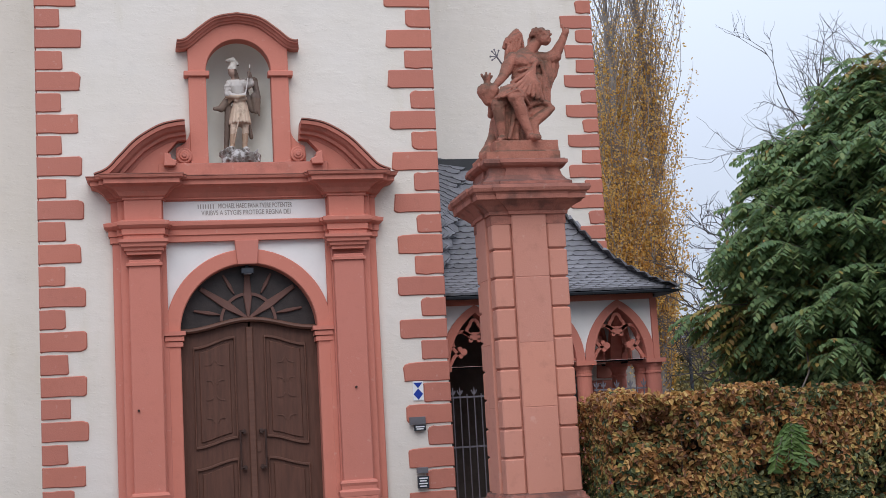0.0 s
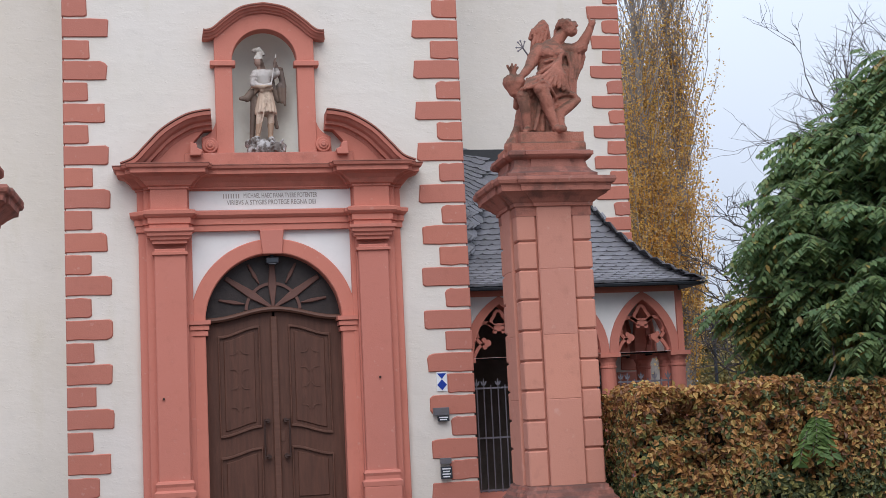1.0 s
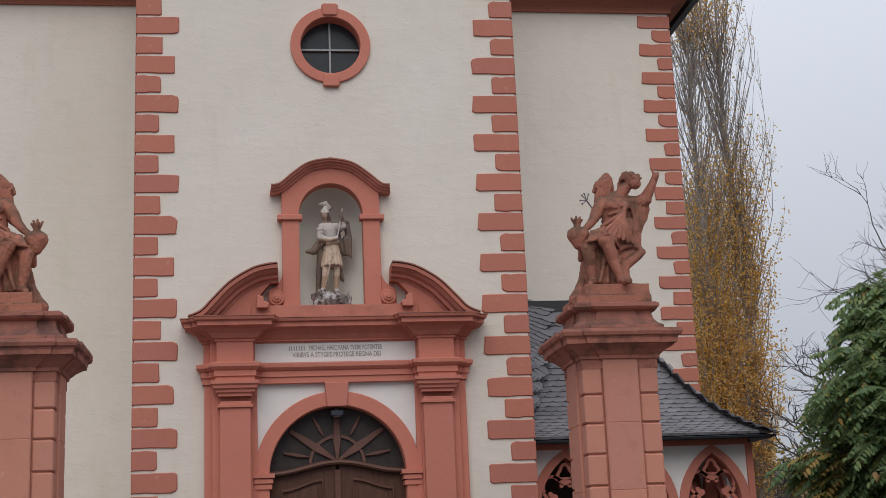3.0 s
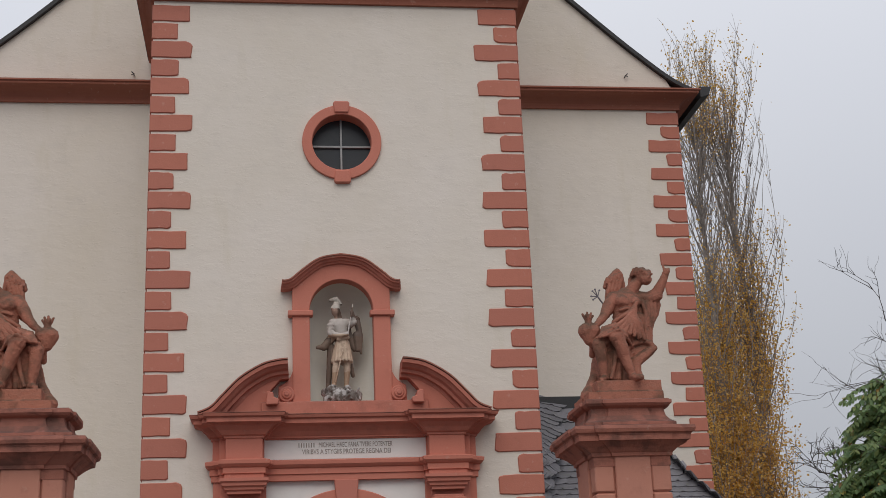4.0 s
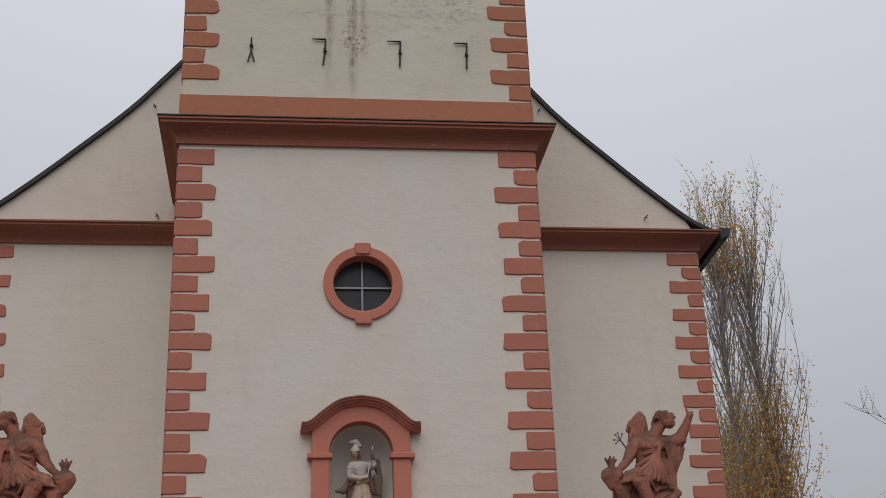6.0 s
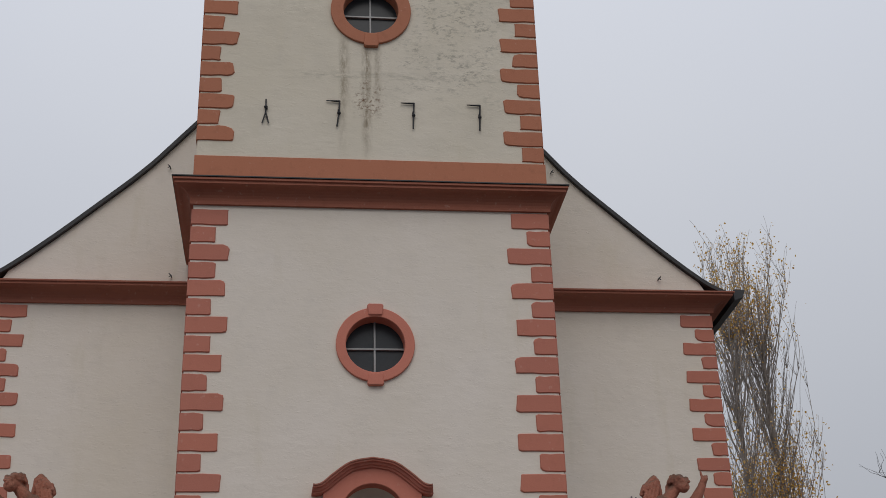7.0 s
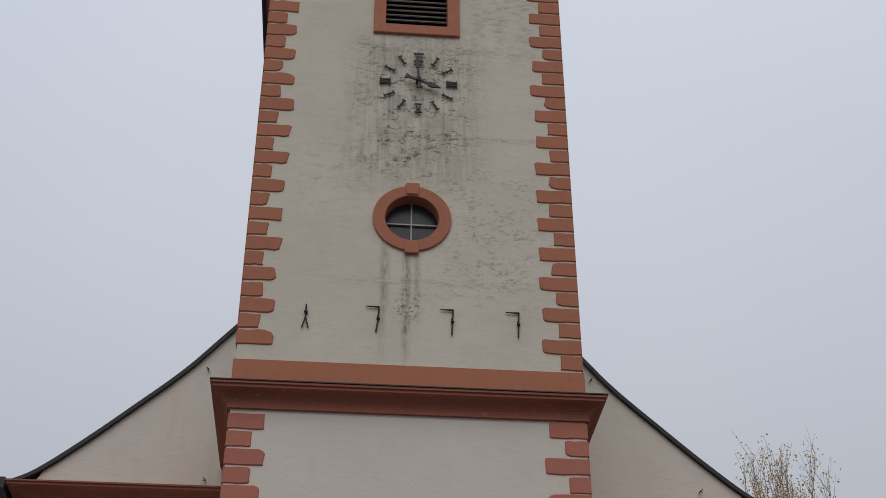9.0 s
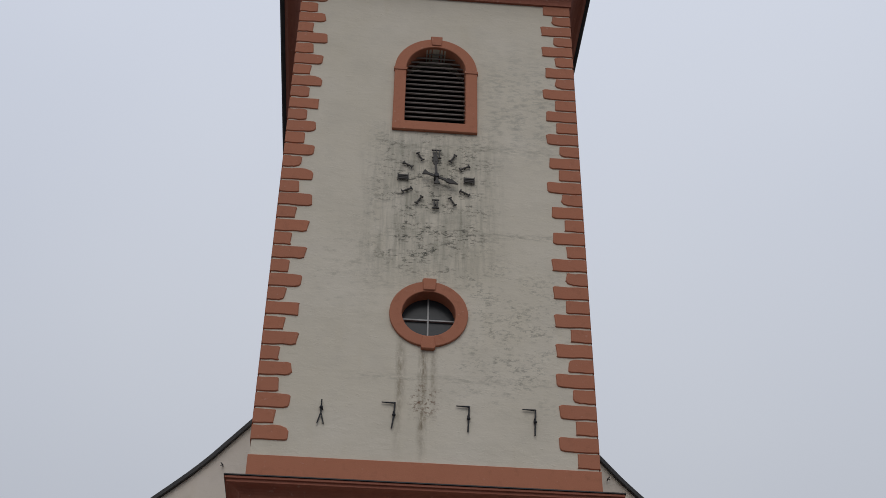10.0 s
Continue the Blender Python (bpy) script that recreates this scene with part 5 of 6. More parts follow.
def tracery_bars(x, y):
    """Cusps and foils as bent stone bars."""
    bm = bmesh.new()
    prof = [(-0.022, y + 0.06), (-0.022, y), (0.022, y), (0.022, y + 0.06)]
    for s in (-1, 1):
        side = bezier([(x + s * 0.385, 2.26), (x + s * 0.30, 2.40), (x + s * 0.185, 2.47)], 8)
        sweep(side, prof, bm)
        sweep(bezier([(x + s * 0.33, 2.52), (x + s * 0.26, 2.44), (x + s * 0.17, 2.42)], 8), prof, bm)
        lobe = [(x + s * (0.19 + 0.135 * math.cos(t)), 2.60 + 0.145 * math.sin(t)) for t in np.linspace(-0.5, 2.7, 14)]
        sweep([(float(a), float(b)) for a, b in lobe], prof, bm)
        plate(circle(x + s * 0.175, 2.455, 0.05, n=10), [], y - 0.01, y + 0.07, bm)
        plate(circle(x + s * 0.225, 2.50, 0.034, n=8), [], y - 0.005, y + 0.065, bm)
        plate(circle(x + s * 0.215, 2.40, 0.034, n=8), [], y - 0.005, y + 0.065, bm)
        sweep(bezier([(x + s * 0.02, 2.67), (x + s * 0.1, 2.70), (x + s * 0.17, 2.75)], 6), prof, bm)
    ring = [(x + (0.10 + 0.022 * math.cos(3 * (t - math.pi / 2))) * math.cos(t), 2.79 + (0.10 + 0.022 * math.cos(3 * (t - math.pi / 2))) * math.sin(t)) for t in np.linspace(-math.pi / 2, 1.5 * math.pi, 20)]
    sweep([(float(a), float(b)) for a, b in ring], prof, bm)
    plate(rect(x - 0.075, x + 0.075, 2.62, 2.69), [], y - 0.005, y + 0.065, bm)
    for s in (-1, 1):
        plate(circle(x + s * 0.06, 2.615, 0.03, n=8), [], y - 0.005, y + 0.065, bm)
    return bm


def arcade(centres, x0, x1, matrix, label):
    """One side of the porch, drawn along x at y=0."""
    made = []
    white = plate(rect(x0, x1, SPR, 3.12), [pointed(c, 0.515, SPR + 0.005, SPR + 0.01, 3.105) for c in centres], 0.03, CD)
    made.append(("spandrel_wall", white, WHITE, "white limewashed spandrel"))
    for c in centres:
        made.append(("arch_ring", plate(pointed(c, 0.53, SPR, SPR + 0.01, 3.115), [pointed(c, 0.40, SPR + 0.002, SPR + 0.004, APX)], 0, CD + 0.02), RED, "red pointed stone arch"))
        made.append(("tracery", tracery_bars(c, 0.08), RED, "pierced gothic tracery"))
        made.append(("tie_rod", rod((c - 0.42, 0.14, SPR - 0.01), (c + 0.42, 0.14, SPR - 0.01), 0.012), IRON, ""))
    made.append(("lintel", box(x0, x1, -0.012, CD + 0.01, 3.11, 3.21), RED, ""))
    for xe in ((x0, x1) if label == "front" else (x1,)):
        made.append(("corner_strip", box(xe - 0.045, xe + 0.045, -0.016, CD, SPR, 3.12), RED, ""))
    posts = sorted({round(c + s * 0.53, 2) for c in centres for s in (-1, 1)})
    posts = [p for i, p in enumerate(posts) if i == 0 or p - posts[i - 1] > 0.2]
    for p in posts:
        made.append(("column", turned([(0.15, 0.35), (0.15, 0.42), (0.12, 0.47), (0.11, 2.02), (0.122, 2.03), (0.122, 2.055), (0.11, 2.06), (0.115, 2.11), (0.14, 2.16), (0.14, 2.185)], (p, 0.14)), RED, "round red stone column"))
        made.append(("abacus", box(p - 0.15, p + 0.15, -0.02, 0.30, 2.18, SPR), RED, ""))
    made.append(("parapet", box(x0, x1, 0.0, CD, 0, 0.36), RED, "low red stone kerb"))
    for nm, bm, mat, lab in made:
        bmesh.ops.transform(bm, matrix=matrix, verts=bm.verts)
        part(nm, bm, mat, cloister, lab)


arcade(CENTRES, 2.68, 5.90, Matrix.Translation((0, CY, 0)), "front")
arcade((0.86, 1.92), 0.30, 2.45, Matrix.Translation((5.92, CY, 0)) @ Matrix.Rotation(math.pi / 2, 4, "Z"), "side")
# added wall before the pale nave plaster, its dark colour standing for shade
part("porch_shade_wall", box(2.68, 5.3, 2.6, 2.78, 0, 3.2), INNER, cloister, "added inner wall, coloured dark for the shade in the porch")
part("ceiling_boards", box(2.7, 5.95, 0.65, 2.78, 3.14, 3.18), OAK, cloister)

# grilles between the columns
for c in CENTRES:
    g = thing("iron_grille", "grey wrought iron grille with lily tips in an arch", "grille", "grilles in the porch arches", at=(c, CY + 0.12, 0.36))
    for k in range(8):
        x = -0.36 + k * 0.103
        part("bar", rod((x, 0, 0), (x, 0, 1.5), 0.009, n=6), GRILLE, g)
        if k % 2 == 1 or k == 0:
            tip = bmesh.new()
            plate([(0, 0.97), (0.018, 1.02), (0, 1.10), (-0.018, 1.02)], [], -0.006, 0.006, tip)
            for s in (-1, 1):
                plate([(0, 0.985), (s * 0.03, 1.01), (s * 0.045, 1.055), (s * 0.03, 1.06), (s * 0.02, 1.03), (0, 1.005)], [], -0.005, 0.005, tip)
            bmesh.ops.translate(tip, vec=(x, 0, 0.5), verts=tip.verts)
            part("lily_tip", tip, GRILLE, g)
    for z in (0.03, 0.76, 1.46):
        part("rail", box(-0.40, 0.40, -0.008, 0.008, z - 0.012, z + 0.012), GRILLE, g)

# hipped roof with slates
RIDGE_Z, EAVE_Z = 5.60, 3.22
E_FRONT, E_RIGHT, RIDGE_X, RIDGE_Y = 0.28, 6.14, 4.60, 2.79


def flare(t):
    """Height up the slope, with kicked-up eaves."""
    return EAVE_Z + (RIDGE_Z - EAVE_Z) * (0.30 * t + 0.70 * t * t)


def roof_point(face, u, t):
    """face 0: front, 1: right; u along the eaves, t up the slope."""
    z = flare(t)
    if face == 2:
        # a rounded slope that leans on the tower and runs down to a valley
        lo, hi = Vector((2.70, 0.95, flare(0.27))), Vector((2.70, 2.78, RIDGE_Z + 0.12))
        left, right = lo.lerp(hi, t), lo.lerp(Vector((3.62, 2.70, RIDGE_Z - 0.1)), t)
        p = left.lerp(right, u)
        p.z += 0.10 * math.sin(math.pi * t) - 0.25 * math.sin(math.pi * t) * u
        p.y -= 0.28 * math.sin(math.pi * u * 0.5 + 0.4) * math.sin(math.pi * min(1, t + 0.1))
        return p
    if face == 0:
        return Vector((u, E_FRONT + (RIDGE_Y - E_FRONT) * t, z))
    return Vector((E_RIGHT + (RIDGE_X - E_RIGHT) * t, u, z))


bm = bmesh.new()
N = 12
for face in (0, 1):
    rows = []
    for i in range(N + 1):
        t = i / N
        hip = E_RIGHT + (RIDGE_X - E_RIGHT) * t if face == 0 else E_FRONT + (RIDGE_Y - E_FRONT) * t
        other = 2.6 if face == 0 else 5.0
        rows.append((bm.verts.new(roof_point(face, other, t) - Vector((0, 0, 0.03))), bm.verts.new(roof_point(face, hip, t) - Vector((0, 0, 0.03)))))
    for a, b in zip(rows, rows[1:]):
        bm.faces.new((a[0], a[1], b[1], b[0]))
rows = [[bm.verts.new(roof_point(2, u / 6, i / N)) for u in range(7)] for i in range(N + 1)]
for p, q in zip(rows, rows[1:]):
    for u in range(6):
        bm.faces.new((p[u], p[u + 1], q[u + 1], q[u]))
bmesh.ops.remove_doubles(bm, verts=bm.verts, dist=1e-4)
roof = part("roof", bm, SLATE_EDGE, cloister, "dark slate hipped roof")
part("eaves_board", molding([(2.68, E_FRONT), (E_RIGHT, E_FRONT), (E_RIGHT, 5.0)], [(0, 3.165), (0.0, 3.205), (-0.25, 3.22), (-0.25, 3.19)]), SLATE_EDGE, cloister, "dark eaves board")
part("gutter", molding([(2.68, E_FRONT - 0.0), (E_RIGHT, E_FRONT), (E_RIGHT, 5.0)], [(0.0, 3.175), (0.04, 3.175), (0.05, 3.205), (0.04, 3.21), (0.0, 3.205)]), PLATE, cloister, "dark metal gutter")
part("ridge_flashing", box(2.66, RIDGE_X + 0.02, RIDGE_Y - 0.14, RIDGE_Y + 0.05, RIDGE_Z - 0.2, RIDGE_Z + 0.03), SLATE_EDGE, cloister)


def slate_mesh(seed):
    r = random.Random(seed)
    w, h = 0.135, 0.21
    pts = [(-w, h), (w, h), (w * 1.0, 0.07), (w * 0.75, 0.02), (w * 0.2, 0.0), (-w * 0.5, 0.015), (-w * 0.95, 0.06)]
    bm = bmesh.new()
    lo = [bm.verts.new((x, z, 0.0)) for x, z in pts]
    hi = [bm.verts.new((x + r.uniform(-0.004, 0.004), z, 0.022 + (0.016 if z < h else -0.012))) for x, z in pts]
    bm.faces.new(hi)
    for i in range(len(lo)):
        bm.faces.new((lo[i - 1], lo[i], hi[i], hi[i - 1]))
    bmesh.ops.recalc_face_normals(bm, faces=bm.faces)
    me = bpy.data.meshes.new("slate")
    bm.to_mesh(me)
    bm.free()
    me.materials.append(SLATE)
    return me


SLATES = [slate_mesh(i) for i in range(4)]


def lay_slates():
    count, far_v, far_f = 0, [], []
    rows = 26
    for face in (0, 1, 2):
        for i in range(rows):
            t = (i + 0.1) / rows
            lo, hi = (2.7, E_RIGHT + (RIDGE_X - E_RIGHT) * t) if face == 0 else (E_FRONT + (RIDGE_Y - E_FRONT) * t, 4.6) if face == 1 else (0.0, 1.0)
            step = 0.19 if face < 2 else min(1.0, 0.19 / max(0.05, (roof_point(2, 1, t) - roof_point(2, 0, t)).length))
            u = lo + (step * 0.5 if i % 2 else 0.0)
            while u < hi:
                a, b = roof_point(face, u, t), roof_point(face, u, t + 0.03)
                up = (b - a).normalized()
                along = (roof_point(face, u + 0.01, t) - a).normalized()
                up = (up - along * up.dot(along)).normalized()
                nrm = along.cross(up).normalized()
                rot3 = Matrix((along, up, nrm)).transposed().to_4x4() @ Matrix.Rotation(radians(rnd.uniform(3, 14)), 4, "Z")
                m = Matrix.Translation(a + nrm * 0.005) @ rot3
                # the courses that stand over the arches are single slates
                if face == 0 and count < 300 and (u > 4.0 or i < 8):
                    ob = new("slate", rnd.choice(SLATES))
                    ob.parent = roof
                    ob.matrix_world = m
                    count += 1
                else:
                    me = rnd.choice(SLATES)
                    k = len(far_v)
                    far_v += [tuple(m @ v.co) for v in me.vertices]
                    far_f += [tuple(k + j for j in p.vertices) for p in me.polygons]
                u += step
    tagged(mesh_of("slate_cover", far_v, far_f, SLATE, cloister, "overlapping dark slates"), kind="stuff")


# ---- plants ----
def leaf_cloud(places, size, curl=0.25, long=1.5, seed=3):
    """Folded leaves at (place, way, size): verts and faces."""
    r = random.Random(seed)
    vs, fs = [], []
    for p, way, k in places:
        way = way.normalized()
        side = way.cross(Vector((r.uniform(-1, 1), r.uniform(-1, 1), r.uniform(-1, 1))))
        if side.length < 1e-3:
            continue
        side.normalize()
        nrm = way.cross(side)
        s = size * k
        b = len(vs)
        wide, tall = side * s * 0.46, way * s * long
        vs += [tuple(p), tuple(p + tall * 0.25 + wide * 0.85 + nrm * s * curl * 0.8), tuple(p + tall * 0.65 + wide * 0.8 + nrm * s * curl), tuple(p + tall),
               tuple(p + tall * 0.65 - wide * 0.8 + nrm * s * curl), tuple(p + tall * 0.25 - wide * 0.85 + nrm * s * curl * 0.8)]
        fs += [(b, b + 1, b + 2, b + 3), (b, b + 3, b + 4, b + 5)]
    return vs, fs


def leaf_cover(places, size, curl=0.2, long=1.4, seed=3):
    """Leaves that lie on a surface at (place, outward way, size): broad side out, tips hanging."""
    r = random.Random(seed)
    vs, fs = [], []
    for p, out, k in places:
        out = out.normalized()
        way = Vector((r.gauss(0, 0.8), r.gauss(0, 0.8), r.gauss(-0.5, 0.6)))
        way -= out * way.dot(out)
        if way.length < 1e-3:
            continue
        way.normalize()
        side = way.cross(out)
        s = size * k
        b = len(vs)
        wide, tall = side * s * 0.42, way * s * long
        fold, droop = out * s * curl, out * s * -0.22
        vs += [tuple(p), tuple(p + tall * 0.28 + wide * 0.9 + fold), tuple(p + tall * 0.66 + wide * 0.8 + fold), tuple(p + tall + droop), tuple(p + tall * 0.66 - wide * 0.8 + fold), tuple(p + tall * 0.28 - wide * 0.9 + fold)]
        fs += [(b, b + 1, b + 2, b + 3), (b, b + 3, b + 4, b + 5)]
    return vs, fs


def tube(vs, fs, pts, radii, n=4):
    """A bent tapering branch, added to the lists."""
    start = len(vs)
    for i, p in enumerate(pts):
        d = (pts[min(i + 1, len(pts) - 1)] - pts[max(i - 1, 0)]).normalized()
        a = d.orthogonal().normalized()
        b = d.cross(a)
        for k in range(n):
            t = 2 * math.pi * k / n
            vs.append(tuple(p + (a * math.cos(t) + b * math.sin(t)) * radii[i]))
    for i in range(len(pts) - 1):
        for k in range(n):
            s = start + i * n
            fs.append((s + k, s + (k + 1) % n, s + n + (k + 1) % n, s + n + k))


def wander(r, p, d, length, steps, bend, lift):
    pts = [Vector(p)]
    d = Vector(d).normalized()
    for i in range(steps):
        d = (d + Vector((r.gauss(0, bend), r.gauss(0, bend), r.gauss(0, bend) + lift))).normalized()
        pts.append(pts[-1] + d * (length / steps))
    return pts


def hedge():
    h = thing("beech_hedge", "clipped hedge of green and rust-brown autumn leaves", "hedge")
    x0, x1, y0, y1, top = 3.42, 8.6, -4.75, -3.5, 1.66
    r = random.Random(11)
    green, brown = [], []
    for i in range(34000):
        x, y, z = r.uniform(x0, x1), 0, 0
        k = r.random()
        bulge = 0.14 * noise.noise((x * 0.9, 2.0, 0)) + 0.12 * noise.noise((x * 2.6, 5.0, 0))
        if k < 0.30:
            y, z = r.uniform(y0, y1), top + bulge
            out = Vector((r.uniform(-0.7, 0.7), r.uniform(-0.9, 0.4), 0.9))
        elif k < 0.86:
            z = r.uniform(0.35, top + 0.02)
            y = y0 + 0.10 * noise.noise((x * 1.4, z * 1.6, 3.0)) + 0.10 * max(0, z - 1.4) ** 1
            out = Vector((r.gauss(0, 0.75), -1, r.gauss(0.15, 0.75)))
        elif k < 0.93:
            x, y, z = x0 - 0.02, r.uniform(y0, y1), r.uniform(0.3, top)
            out = Vector((-1, r.uniform(-0.8, 0.8), r.uniform(-0.6, 0.4)))
        else:
            y, z = r.uniform(y0 + 0.1, y1), r.uniform(0.4, top)
            out = Vector((r.uniform(-1, 1), -0.5, r.uniform(-1, 1)))
        gap = 0.6 * noise.noise((x * 5.2, z * 5.6, y * 2.0 + 9.0)) + 0.5 * noise.noise((x * 2.1, z * 2.4, 2.0))
        deep = max(0.0, -gap - 0.04) * 1.0 + abs(r.gauss(0, 0.06))
        p = Vector((x, y + (deep if k >= 0.30 else 0), z - (deep * 0.6 if k < 0.30 else 0) + r.gauss(0, 0.015)))
        tone = (z - 0.78) / 0.75 + 1.6 * noise.noise((x * 1.1, z * 1.5, 4.0)) + r.gauss(0, 0.75) + (0.25 if x < 4.6 else 0)
        (brown if tone > 0.35 else green).append((p, out, r.uniform(0.7, 1.25)))
    for nm, pl, mat in (("green_foliage", green, HEDGE_GREEN), ("autumn_foliage", brown, HEDGE_BROWN)):
        v, f = leaf_cover(pl, 0.057, 0.22, 1.2, 5)
        tagged(mesh_of(nm, v, f, mat, h), kind="stuff")
    vs, fs = [], []
    for i in range(260):
        x = r.uniform(x0 + 0.1, x1)
        a = Vector((x, r.uniform(-4.45, -3.7), 0))
        b = a + Vector((r.uniform(-0.25, 0.25), r.uniform(-0.25, 0.2), r.uniform(1.1, 1.6)))
        tube(vs, fs, [a, a.lerp(b, 0.5) + Vector((r.gauss(0, 0.05), 0, 0)), b], [0.012, 0.008, 0.004], 4)
    tagged(mesh_of("twig_work", vs, fs, TWIG, h), kind="stuff")
    # solid box, coloured dark as the shade seen through gaps in the leaves
    part("shade_core", box(x0 + 0.25, x1, -4.35, -3.7, 0, 1.30), HEDGE_CORE, h)


hedge()


def poplar(x, y, height, width, seed, leaf_top):
    r = random.Random(seed)
    t = thing("poplar_tree", "tall slim poplar, bare above with yellow leaves below", "tree", "row of poplars", at=(x, y, 0))
    tv, tf, bv, bf, places = [], [], [], [], []
    trunk = [Vector((0.25 * noise.noise((seed, z * 0.15, 0)), 0.2 * noise.noise((seed, z * 0.15, 9)), z)) for z in np.linspace(0, height * 0.93, 16)]
    tube(tv, tf, trunk, [0.19 * (1 - i / 16.5) + 0.01 for i in range(16)], 7)
    for i in range(150):
        h = r.uniform(0.05, 0.92) ** 0.9 * height * 0.9
        base = trunk[min(15, int(h / (height * 0.93) * 15))].copy()
        base.z = h
        a = r.uniform(0, 2 * math.pi)
        prof = width * (1.0 if h > 2 else 0.7) * (0.5 + 0.5 * math.sin(math.pi * min(1, (h / height) * 0.8 + 0.22)))
        d = Vector((math.cos(a) * 0.33, math.sin(a) * 0.33, 1))
        length = min(r.uniform(2.5, 5.0), (height - h) * 1.02)
        limb = wander(r, base, d, length, 7, 0.06, 0.07)
        for q in limb:
            off = Vector((q.x, q.y, 0))
            if off.length > prof:
                q.x *= prof / off.length
                q.y *= prof / off.length
        tube(bv, bf, limb, [0.022 * (1 - j / 8) + 0.005 for j in range(8)], 3)
        for j in range(11):
            k = r.randrange(1, 8)
            da = r.uniform(0, 2 * math.pi)
            tw = wander(r, limb[k], Vector((math.cos(da) * 0.45, math.sin(da) * 0.45, 1)), r.uniform(0.5, 1.4), 4, 0.08, 0.1)
            tube(bv, bf, tw, [0.010, 0.008, 0.006, 0.005, 0.004], 3)
            share = max(0.0, min(1.0, (leaf_top - tw[0].z) / (leaf_top * 0.75)))
            top_tuft = tw[-1].z > height * 0.86
            number = int(34 * share + r.random() * 1.5) + (4 if top_tuft else 0)
            for m in range(number):
                q = tw[r.randrange(0, 5)] + Vector((r.gauss(0, 0.12), r.gauss(0, 0.12), r.gauss(0, 0.12)))
                places.append((q, Vector((r.gauss(0, 1), r.gauss(0, 1), r.gauss(-0.6, 0.6))), r.uniform(0.7, 1.3)))
    mesh_of("trunk", tv, tf, POPLAR_BARK, t)
    tagged(mesh_of("branch_work", bv, bf, POPLAR_BARK, t), kind="stuff")
    v, f = leaf_cloud(places, 0.072, 0.2, 1.1, seed)
    tagged(mesh_of("foliage", v, f, POPLAR_LEAF, t, "thinning yellow leaves"), kind="stuff")


poplar(13.05, 22, 21.0, 1.15, 21, 14.5)
poplar(14.4, 22.6, 21.5, 1.35, 24, 15.0)
poplar(14.2, 25.0, 13.5, 1.2, 23, 14.0)


